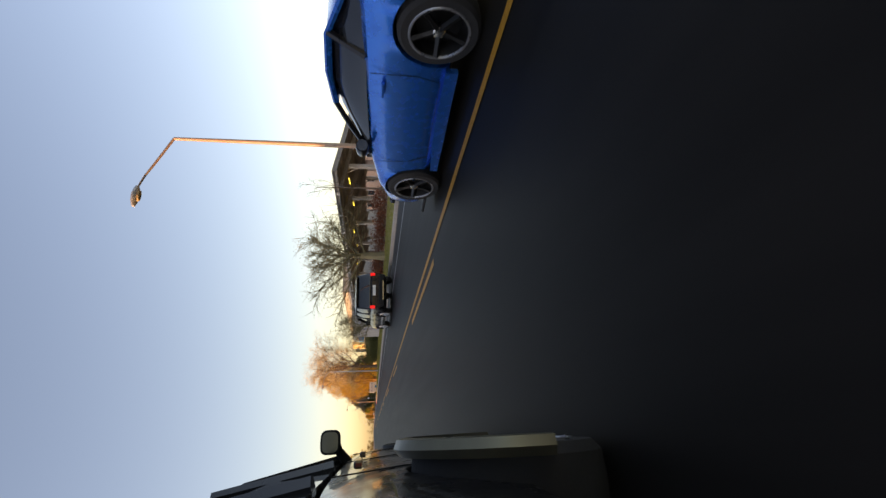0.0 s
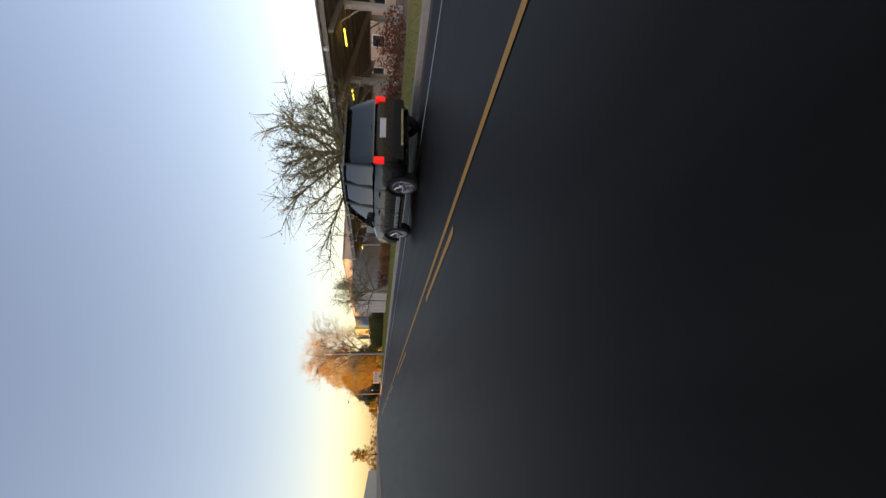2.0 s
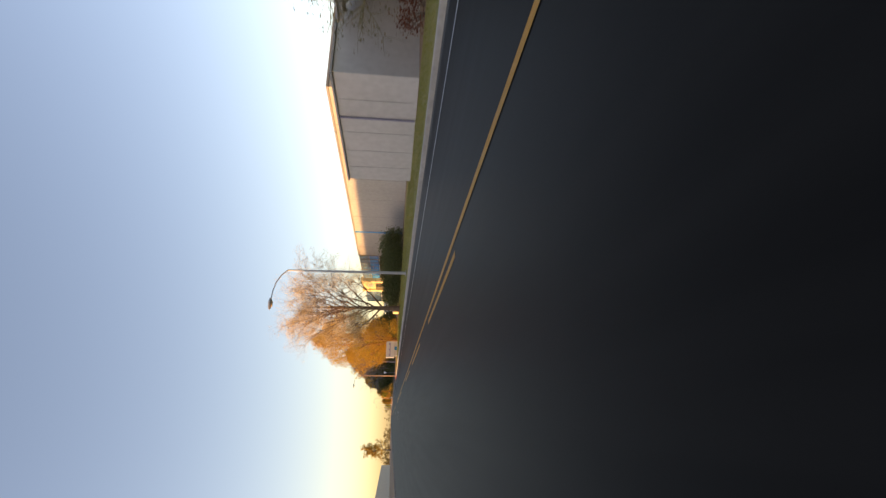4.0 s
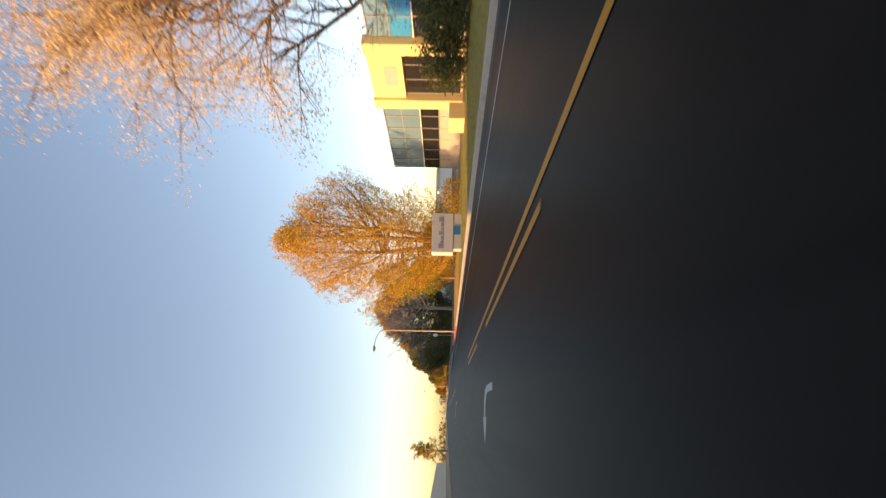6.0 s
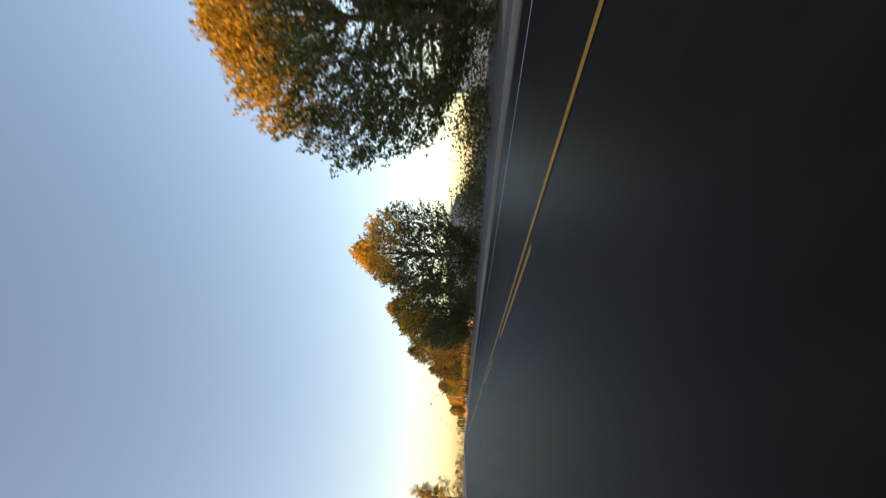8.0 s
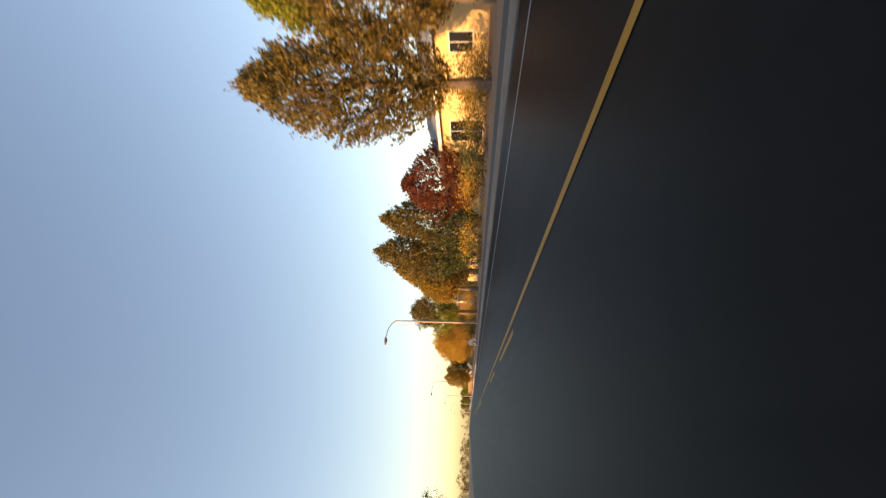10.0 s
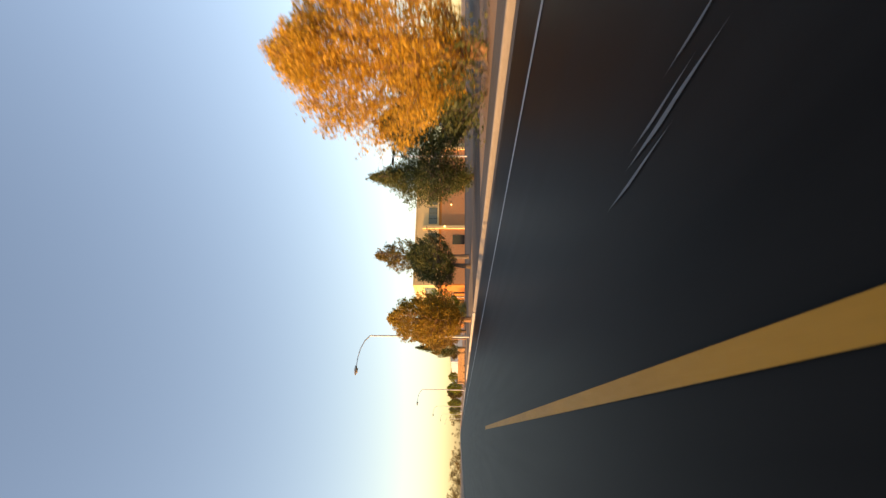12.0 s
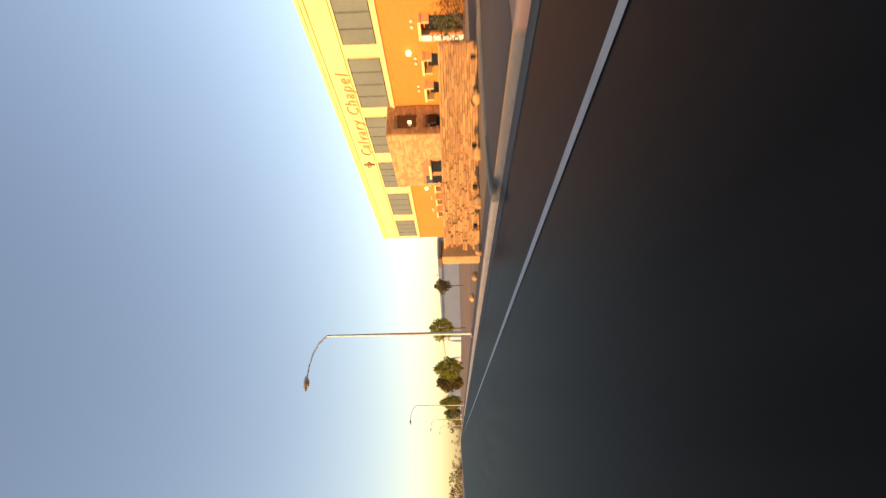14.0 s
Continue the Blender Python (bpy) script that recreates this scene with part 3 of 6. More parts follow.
def spray_leaves(p, d, length, count, size, rng, tight=0.16):
    """Leaves along upswept sprays: p the feet, d the directions of the sprays."""
    n = len(p)
    t = rng.uniform(0.0, 1.0, (n, count)) ** 0.8
    q = p[:, None, :] + d[:, None, :] * (t * length[:, None])[:, :, None]
    q = q + rng.normal(0, 1, (n, count, 3)) * (tight * length[:, None] * (1.15 - 0.85 * t))[:, :, None]
    c = q.reshape(-1, 3)
    m = len(c)
    u = np.repeat(d, count, axis=0) * 0.9 + rng.normal(0, 0.75, (m, 3))
    u /= np.linalg.norm(u, axis=1)[:, None]
    w = np.cross(u, rng.normal(0, 1, (m, 3)))
    w /= np.linalg.norm(w, axis=1)[:, None]
    k = (size * rng.uniform(0.65, 1.35, m))[:, None]
    v = np.stack([c - u * k, c + w * k * 0.5, c + u * k, c - w * k * 0.5], 1).reshape(-1, 3)
    return v, np.arange(4 * m).reshape(-1, 4)


def plume_tree(x, y, height, wide, trunk, leaves, label, bark=None, low=0.18, sprays=900, count=20, leaf=0.085, length=0.8, lift=0.6, lobes=16, stems=1, hollow=0.35,
               shape=0.55, belly=0.42, top_leaves=None, turn=0.6, lean=(0, 0), seed=1, group="street trees", name="tree", lump=0.32):
    """A full-crowned tree: limbs out to a lumpy crown that is made of many short upswept leafy sprays.
    low: where the crown begins; belly: where it is widest; shape: how blunt it is (small: blunt); hollow: the bare inside."""
    rng = np.random.default_rng(seed)
    z0, deep = height * low, height * (1 - low)
    # lobes swell the crown in places, gaps stay between them
    la, lu = rng.uniform(0, 6.2832, lobes), rng.uniform(0.02, 0.98, lobes)

    def swell(a, u):
        da = np.abs((a[:, None] - la[None, :] + math.pi) % 6.2832 - math.pi)
        d2 = (da / 0.55) ** 2 + ((u[:, None] - lu[None, :]) / 0.16) ** 2
        return (1 - lump) + lump * 1.15 * np.exp(-d2).max(axis=1)

    def girth(u):
        return np.where(u < belly, np.sin(1.5708 * (0.30 + 0.70 * u / belly)), np.cos(1.5708 * np.clip((u - belly) / (1 - belly), 0, 1)) ** shape)

    u = rng.beta(1.25, 1.15, sprays)
    a = rng.uniform(0, 6.2832, sprays)
    f = hollow + (1 - hollow) * rng.uniform(0, 1, sprays) ** 0.55
    f = np.where(u > 0.85, f * rng.uniform(0.55, 1.0, sprays), f)
    rad = wide * girth(u) * swell(a, u) * f
    out = np.stack([np.cos(a), np.sin(a), np.zeros(sprays)], 1)
    sway = np.clip(u, 0, 1)[:, None] * np.array([[lean[0], lean[1], 0.0]])
    zz = z0 + deep * u * (0.90 + 0.10 * swell(a, u)) - deep * 0.03
    tip = np.stack([out[:, 0] * rad, out[:, 1] * rad, zz], 1) + sway
    d = out * (1 - 0.55 * u)[:, None] * (0.35 + 0.65 * f)[:, None] + np.array([0, 0, lift]) + rng.normal(0, 0.28, (sprays, 3))
    d /= np.linalg.norm(d, axis=1)[:, None]
    ln = length * rng.uniform(0.6, 1.25, sprays)
    foot = tip - d * (ln * 0.75)[:, None]
    # wood: stems, limbs to the lobes and twigs to some of the sprays
    stem, wood = Bld(), Bld()
    forks = []
    for k in range(stems):
        b = 6.2832 * k / stems + seed
        r = wide * 0.16 * (stems > 1)
        q = [Vector((0.5 * trunk * math.cos(b) * (stems > 1), 0.5 * trunk * math.sin(b) * (stems > 1), -0.12)),
             Vector((r * 0.35 * math.cos(b) + lean[0] * 0.15, r * 0.35 * math.sin(b) + lean[1] * 0.15, z0 * 0.75)),
             Vector((r * math.cos(b) + lean[0] * 0.45, r * math.sin(b) + lean[1] * 0.45, z0 + deep * 0.32)),
             Vector((r * 1.2 * math.cos(b) + lean[0] * 0.9, r * 1.2 * math.sin(b) + lean[1] * 0.9, z0 + deep * 0.86))]
        stem.tube(q, [trunk * 1.3, trunk, trunk * 0.62, trunk * 0.10], 9, False)
        forks.append(q)
    nb = lobes * 2
    for i in range(nb):
        b, uu = la[i % lobes] + rng.normal(0, 0.25), float(np.clip(lu[i % lobes] + rng.normal(0, 0.1), 0.04, 0.95))
        rr = wide * float(girth(np.array([uu]))[0]) * 0.86
        end = Vector((rr * math.cos(b) + lean[0] * uu, rr * math.sin(b) + lean[1] * uu, z0 + deep * uu))
        q = forks[i % stems]
        h = 0.15 + 0.6 * uu
        root = q[1].lerp(q[2], min(h / 0.5, 1.0)) if h < 0.5 else q[2].lerp(q[3], (h - 0.5) * 1.4)
        root.z = min(root.z, end.z - 0.1 * deep * (1 - uu))
        mid = root.lerp(end, 0.5) + Vector((0, 0, -0.05 * deep)) + Vector(rng.normal(0, 0.05, 3)) * wide
        wood.tube([root, root.lerp(mid, 0.55), mid, mid.lerp(end, 0.6), end], [trunk * q2 for q2 in (0.34, 0.26, 0.19, 0.11, 0.04)], 5, False)
        near = np.argsort(np.abs(tip - np.array(tuple(end))).sum(axis=1))[:7]
        for j in near:
            g = mid.lerp(end, rng.uniform(0.1, 0.9))
            wood.tube([g, g.lerp(Vector(foot[j]), 0.6), Vector(tip[j])], [trunk * 0.09, trunk * 0.06, 0.006], 3, False)
    root = thing(name, label, name.replace("_", " "), group, "", (x, y, 0.13))
    part("trunk", stem, bark or BARK, root, "", True)
    part("branchwork", wood, bark or BARK, root, "", True)
    # Second colour above turn; on the dark trees it paints the sunlit tops.
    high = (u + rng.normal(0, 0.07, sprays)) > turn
    for pick, material, text in ((~high if top_leaves else np.ones(sprays, bool), leaves, ""), (high, top_leaves, "upper crown in a second leaf colour")):
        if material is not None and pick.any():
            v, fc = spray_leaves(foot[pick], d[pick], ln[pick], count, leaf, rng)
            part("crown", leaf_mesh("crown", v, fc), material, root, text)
    return root


def shrub(x, y, wx, wy, h, leaves, label, n=900, leaf=0.07, seed=1, name="shrub", z0=0.14, group="shrubs"):
    """A bush of leafy twigs in a lumpy mound."""
    rng = np.random.default_rng(seed)
    b, ends = Bld(), []
    for i in range(16):
        a, rr = rng.uniform(0, 6.28), rng.uniform(0.1, 1) ** 0.5
        tip = Vector((math.cos(a) * wx * rr, math.sin(a) * wy * rr, h * rng.uniform(0.55, 1.0) * (1 - 0.4 * rr * rr)))
        limb(b, Vector((tip.x * 0.25, tip.y * 0.25, -0.05)), tip, tip.length * 0.95, 0.018, rng, 3, 4, 0, 0.2)
    k = n // 6
    a = rng.uniform(0, 6.2832, k)
    rr = rng.uniform(0, 1, k) ** 0.5
    zz = rng.uniform(0.05, 1, k) ** 0.8 * h * (1 - 0.45 * rr ** 2) * rng.uniform(0.8, 1.1, k)
    c = np.stack([np.cos(a) * rr * wx, np.sin(a) * rr * wy, zz], 1)
    v, f = leaf_cloud(c, min(wx, wy, h) * 0.13, 6, leaf, rng, 0.8)
    root = thing(name, label, name.replace("_", " "), group, "", (x, y, z0))
    part("stem", b, BARK, root)
    part("foliage", leaf_mesh("foliage", v, f), leaves, root)
    return root


def grass_clump(x, y, r, h, seed, z0=0.14):
    """A tuft of long dry blades that arch outwards."""
    rng = np.random.default_rng(seed)
    n = 420
    a, l = rng.uniform(0, 6.2832, n), h * rng.uniform(0.6, 1.1, n)
    o = rng.uniform(0.1, 1.0, n) * r
    dx, dy = np.cos(a), np.sin(a)
    q = rng.uniform(0.0, 0.75, n) * r
    b0 = rng.uniform(0, 6.2832, n)
    bx, by = np.cos(b0) * q, np.sin(b0) * q
    p0 = np.stack([bx, by, np.full(n, -0.03)], 1)
    o = o * 0.45
    p1 = np.stack([bx + dx * o * 0.4, by + dy * o * 0.4, l * 0.65], 1)
    p2 = np.stack([bx + dx * o, by + dy * o, l * rng.uniform(0.8, 1, n)], 1)
    side = np.stack([-dy, dx, 0 * dx], 1) * 0.012
    v = np.stack([p0 - side, p0 + side, p1 + side, p1 - side, p2, p2 + side * 0.3], 1).reshape(-1, 3)
    k = 6 * np.arange(n)[:, None]
    f = np.concatenate([k + np.array([[0, 1, 2, 3]]), k + np.array([[3, 2, 5, 4]])])
    ob = part("ornamental_grass", leaf_mesh("blades", v, f), STRAW)
    ob.matrix_basis = pose(x, y, z0)
    return tagged(ob, "clump of dry brown ornamental grass by the lawn", "ornamental grass", "ornamental grasses")


def lawn_blades(y0, y1, x0, x1, n, seed):
    rng = np.random.default_rng(seed)
    px, py = rng.uniform(x0, x1, n), rng.uniform(y0, y1, n)
    a, l = rng.uniform(0, 6.2832, n), rng.uniform(0.03, 0.09, n)
    d = np.stack([np.cos(a), np.sin(a), 0 * a], 1)
    p = np.stack([px, py, np.full(n, 0.14)], 1)
    v = np.stack([p - d * 0.012, p + d * 0.012, p + np.stack([d[:, 1] * 0.03, d[:, 0] * 0.03, l], 1)], 1).reshape(-1, 3)
    ob = part("lawn_grass", leaf_mesh("lawn_grass", v, np.arange(3 * n).reshape(-1, 3)), BLADE)
    return tagged(ob, "short mown blades of green and straw grass", "grass", "", "stuff")


# ---- street furniture ----
def street_lamp(x, y, arm, rise, label, material, top=7.4, curved=True):
    """A tapered pole on a base plate, an arm out over the road and a cobra head."""
    root = thing("street_lamp", label, "street lamp", "street lamps along the road", "", (x, y, 0.14))
    part("base", Bld().box(-0.2, 0.2, -0.2, 0.2, 0, 0.05, 0.01), CONCRETE, root)
    part("pole", Bld().tube([(0, 0, 0.04), (0, 0, 2), (0, 0, 5), (0, 0, top)], [0.095, 0.085, 0.07, 0.055], 12), material, root, "", True)
    for k in range(4):
        a = 0.785 + k * 1.5708
        part("bolt", Bld().tube([(0.17 * math.cos(a), 0.17 * math.sin(a), 0.04), (0.17 * math.cos(a), 0.17 * math.sin(a), 0.10)], [0.018, 0.018], 6), GALV, root)
    if curved:
        pts = [(0, 0, top), (-arm * 0.18, 0, top + rise * 0.45), (-arm * 0.45, 0, top + rise * 0.78), (-arm * 0.75, 0, top + rise * 0.95), (-arm, 0, top + rise)]
    else:
        pts = [(0, 0, top), (-arm * 0.5, 0, top + rise * 0.52), (-arm * 0.8, 0, top + rise * 0.85), (-arm, 0, top + rise)]
    part("arm", Bld().tube(pts, [0.045, 0.04, 0.035, 0.03, 0.03][:len(pts)], 8), material, root, "", True)
    hx, hz = -arm, top + rise
    rings = []
    for t, w, h in ((0.0, 0.05, 0.05), (-0.12, 0.11, 0.09), (-0.32, 0.16, 0.11), (-0.55, 0.15, 0.09), (-0.72, 0.07, 0.04)):
        rings.append([(hx + t, w * math.cos(6.2832 * k / 12), hz + 0.03 + h * math.sin(6.2832 * k / 12)) for k in range(12)])
    head = part("lamp_head", Bld().loft(rings), GALV, root, "grey cobra lamp head", True)
    lens = [[(hx - 0.36 + dx, w * math.cos(6.2832 * k / 12), hz - 0.06 - d) for dx, k in ((0.19 * math.sin(6.2832 * k / 12), k) for k in range(12))] for w, d in ((0.12, 0.0), (0.09, 0.045), (0.02, 0.06))]
    part("lens", Bld().loft(lens), LAMP_GLASS, head, "amber glass lens", True)
    return root


street_lamp(9.65, 13.65, 1.85, 0.75, "rusty tapered steel street lamp with a slanting arm", POLE, 7.45, False)
street_lamp(8.99, 71.3, 1.8, 0.8, "weathered pale steel street lamp behind the kerb", GALV, 7.4)
street_lamp(8.45, 136.6, 1.56, 0.70, "weathered steel street lamp with a curved arm", POLE, 7.40)
street_lamp(9.05, 247.5, 1.4, 0.75, "rusty steel street lamp lit by the sun", POLE, 7.2)
street_lamp(9.45, 305.6, 2.25, 0.85, "grey steel street lamp with a curved arm", GALV, 7.70)
for yy in (352.9, 402.0, 452.0, 505.0):
    street_lamp(9.75, yy, 1.95, 0.8, "grey steel street lamp with a curved arm", GALV, 7.34)

# ---- the open canopy shed, the pale wall and the office block ----
def canopy_shed():
    """An open shed: a roof that falls away from the street on two rows of posts."""
    x0, x1, y0, y1, z, fall = 15.75, 23.45, 25.2, 58.2, 3.62, 0.205
    root = thing("canopy_shed", "long open shed with a falling dark timber roof on pale posts", "building")

    def roof_z(x):
        return z - fall * (x - x0)

    def sloped(xa, xb, ya, yb, top, deep):
        """A member that lies along the roof's fall."""
        return Bld().prism([(xa, roof_z(xa) + top), (xb, roof_z(xb) + top), (xb, roof_z(xb) + top - deep), (xa, roof_z(xa) + top - deep)], "y", ya, yb)

    part("roof", sloped(x0 + 0.06, x1, y0 + 0.06, y1, -0.02, 0.08), WOOD_DARK, root, "dark boarded roof")
    part("fascia", Bld().box(x0, x0 + 0.05, y0, y1, z - 0.30, z + 0.03), FASCIA, root, "grey painted fascia board")
    part("fascia", sloped(x0, x1, y0 - 0.002, y0 + 0.05, 0.032, 0.30), FASCIA, root, "grey painted fascia board")
    part("gutter", Bld().tube([(x0 - 0.05, y0, z - 0.03), (x0 - 0.05, y1, z - 0.05)], [0.05, 0.05], 8), FASCIA, root)
    for i in range(10):
        xx = x0 + 0.45 + 0.78 * i
        zz = roof_z(xx) - 0.105
        part("purlin", Bld().box(xx, xx + 0.07, y0 + 0.08, y1 - 0.05, zz - 0.17, zz), WOOD_DARK, root)
    for i in range(7):
        yy = 27.2 + 4.6 * i
        part("rafter", sloped(x0 + 0.1, x1 - 0.1, yy, yy + 0.16, -0.28, 0.26), FASCIA if i == 0 else WOOD_DARK, root)
        for xx in (x0 + 1.6, x0 + 6.2):
            top = roof_z(xx) - 0.58
            part("post", Bld().box(xx, xx + 0.26, yy - 0.05, yy + 0.21, 0.1, top, 0.015), PALE_WALL, root, "pale square post")
            part("brace", Bld().tube([(xx + 0.13, yy + 0.2, top - 0.75), (xx + 0.13, yy + 1.0, top + 0.2)], [0.05, 0.05], 5), PALE_WALL, root, "pale slanting brace")
    for i in range(9):
        yy = 28.0 + 3.3 * i
        part("bracket", Bld().box(x0 - 0.13, x0 + 0.20, yy, yy + 0.17, z - 0.30, z - 0.06, 0.012), WHITE, root, "small white gutter bracket")
    for i in range(7):
        yy = 28.2 + 4.4 * i
        xx = x0 + 1.3 + 0.5 * (i % 2)
        zz = roof_z(xx) - 0.62
        lamp = part("tube_lamp", Bld().tube([(xx, yy, zz), (xx + 0.25, yy + 1.2, zz - 0.02)], [0.04, 0.04], 8), TUBE_GLOW, root, "lit yellow fluorescent tube")
        part("hanger", Bld().tube([(xx, yy + 0.1, zz + 0.04), (xx, yy + 0.1, zz + 0.42)], [0.012, 0.012], 5), GALV, lamp)
        part("hanger", Bld().tube([(xx + 0.24, yy + 1.1, zz + 0.03), (xx + 0.24, yy + 1.1, zz + 0.42)], [0.012, 0.012], 5), GALV, lamp)
    return root


canopy_shed()


def back_canopy(x0, x1, y0, y1, z):
    root = thing("canopy", "low flat dark canopy behind the open shed", "building")
    part("roof", Bld().box(x0, x1, y0, y1, z - 0.1, z), WOOD_DARK, root)
    part("fascia", Bld().box(x0 - 0.05, x0 - 0.003, y0, y1, z - 0.3, z + 0.03), FASCIA, root, "grey painted fascia board")
    for i in range(3):
        yy = y0 + 0.6 + (y1 - y0 - 1.4) * i / 2
        part("post", Bld().box(x0 + 0.5, x0 + 0.7, yy, yy + 0.2, 0.1, z - 0.104, 0.012), PALE_WALL, root, "pale square post")
        part("bracket", Bld().box(x0 - 0.16, x0 - 0.053, yy, yy + 0.16, z - 0.26, z - 0.04, 0.01), WHITE, root, "small white gutter bracket")
    return root


back_canopy(22.0, 30.0, 14.0, 23.5, 2.95)


def pink_house(x, y0, y1, h, roof):
    """A low block-walled house behind the shed, its gable to the street."""
    root = thing("house", "low pinkish block house behind the open shed", "house", "low houses")
    ym = (y0 + y1) / 2
    part("wall", Bld().prism([(y0, 0.1), (y1, 0.1), (y1, h), (ym, h + roof), (y0, h)], "x", x, x + 12), PINK_WALL, root)
    for a, b, c, d in ((y0 - 0.4, h - 0.16, ym, h + roof + 0.04), (ym, h + roof + 0.04, y1 + 0.4, h - 0.16)):
        part("roof", Bld().prism([(a, b), (c, d), (c, d + 0.14), (a, b + 0.14)], "x", x - 0.4, x + 12.4), ROOF_GREY, root)
    for k in range(3):
        a = y0 + 1.2 + (y1 - y0 - 3.2) * k / 2
        win = part("window", Bld().box(x - 0.05, x - 0.003, a, a + 1.3, 0.9, 2.0), WHITE, root)
        part("pane", Bld().box(x - 0.062, x - 0.052, a + 0.07, a + 1.23, 0.97, 1.93), DARK_GLASS, win)
    return root


pink_house(31.0, 36.5, 47.0, 2.3, 0.9)
pink_house(31.0, 49.5, 60.0, 2.3, 0.9)


def pale_building():
    root = thing("pale_building", "pale grey panel building with a purple downpipe", "building")
    part("wall", Bld().box(13.4, 20.3, 58.6, 67.2, 0.1, 3.68, 0.02), PALE_WALL, root)
    part("coping", Bld().box(13.3, 20.4, 58.5, 67.3, 3.685, 3.78, 0.02), FASCIA, root)
    part("downpipe", Bld().tube([(13.32, 61.4, 0.2), (13.32, 61.4, 3.66)], [0.05, 0.05], 8), mat("purple grey pipe", (0.26, 0.24, 0.33), None, 0.5), root)
    for yy in (60.2, 62.6, 64.2, 65.8):
        part("panel_joint", Bld().box(13.388, 13.398, yy, yy + 0.02, 0.25, 3.6), FASCIA, root)
    return root


pale_building()


def office_block():
    x = 20.6
    root = thing("office_building", "beige office block with blue and grey glass and a cream portal", "building")
    part("wall", Bld().box(x, 38, 68.0, 100.1, 0.1, 5.62), BEIGE_WALL, root)
    part("coping", Bld().box(x - 0.08, 38.05, 67.9, 100.2, 5.625, 5.77, 0.02), FASCIA, root)
    part("blue_stripe", Bld().box(x - 0.03, x - 0.003, 92.0, 92.4, 0.2, 5.6), BLUE_PANEL, root, "narrow blue upright stripe")
    for yy in (72, 76, 80, 84, 88, 97):
        part("panel_joint", Bld().box(x - 0.012, x - 0.002, yy, yy + 0.03, 0.2, 5.58), FASCIA, root)
    part("wall", Bld().box(x + 0.3, 38, 100.25, 125.0, 0.1, 5.70), BEIGE_WALL, root)
    # glass front: bands of panes in frames
    for y0, y1, band in ((100.3, 110.5, BLUE_PANEL), (116.25, 124.9, SKY_GLASS)):
        n = int((y1 - y0) / 1.35)
        w = (y1 - y0) / n
        for i in range(n):
            a = y0 + i * w
            part("pane", Bld().box(x + 0.05, x + 0.1, a + 0.04, a + w - 0.04, 3.15, 4.40), band if i < 7 else SKY_GLASS, root)
            part("pane", Bld().box(x + 0.05, x + 0.1, a + 0.04, a + w - 0.04, 4.45, 5.62), SKY_GLASS, root)
            part("pane", Bld().box(x + 0.05, x + 0.1, a + 0.04, a + w - 0.04, 1.8, 3.05), DARK_GLASS, root)
            part("mullion", Bld().box(x, x + 0.14, a - 0.03, a + 0.03, 0.9, 5.68), FASCIA, root)
        for z in (1.75, 3.10, 4.425, 5.68):
            part("transom", Bld().box(x + 0.01, x + 0.145, y0, y1, z - 0.03, z + 0.03), WHITE if z == 3.10 else FASCIA, root)
        part("sill_wall", Bld().box(x + 0.02, x + 0.25, y0, y1, 0.1, 1.7), BEIGE_WALL, root)
    # the sunlit cream portal
    for y0, y1 in ((110.52, 111.4), (115.35, 116.23)):
        part("pier", Bld().box(x - 0.5, x + 0.28, y0, y1, 0.1, 6.08, 0.03), CREAM, root, "cream stucco pier in the sun")
    part("lintel", Bld().box(x - 0.25, x + 0.28, 111.4, 115.35, 3.9, 6.02, 0.03), CREAM, root, "cream stucco lintel in the sun")
    part("plaque", Bld().box(x - 0.29, x - 0.253, 112.5, 114.2, 4.3, 5.1, 0.01), BEIGE_WALL, root)
    for i in range(3):
        a = 111.5 + i * 1.28
        part("door_pane", Bld().box(x + 0.1, x + 0.14, a, a + 1.15, 0.3, 3.8), DARK_GLASS, root)
        part("mullion", Bld().box(x + 0.05, x + 0.16, a + 1.16, a + 1.22, 0.3, 3.85), FASCIA, root)
    return root


office_block()


def monument_sign():
    root = thing("monument_sign", "pale grey sign box on a plinth with a blue panel", "sign", "", "", (10.5, 115.3, 0.14))
    part("plinth", Bld().box(-1.0, 1.25, -0.22, 0.22, 0, 0.5, 0.02), PALE_WALL, root)
    part("blue_panel", Bld().box(-0.1, 0.45, -0.24, -0.223, 0.08, 0.46), SIGN_BLUE, root, "bright blue panel")
    box = part("sign_box", Bld().box(-1.25, 1.25, -0.28, 0.28, 0.505, 1.74, 0.03), SIGN_GREY, root, "pale grey sign box")
    for i, (x0, x1) in enumerate(((-1.0, -0.7), (-0.64, -0.5), (-0.45, -0.2), (-0.14, 0.1), (0.16, 0.3), (0.36, 0.62), (0.68, 1.0))):
        part("bar", Bld().box(x0, x1, -0.292, -0.283, 1.05, 1.22 + 0.12 * (i % 3 == 0)), SIGN_INK, box)
    return root


monument_sign()
b = Bld().box(15.5, 16.6, 111.0, 112.3, 0.15, 1.0, 0.03)
tagged(part("utility_box", b, CREAM), "small cream utility box on the lawn", "utility box")


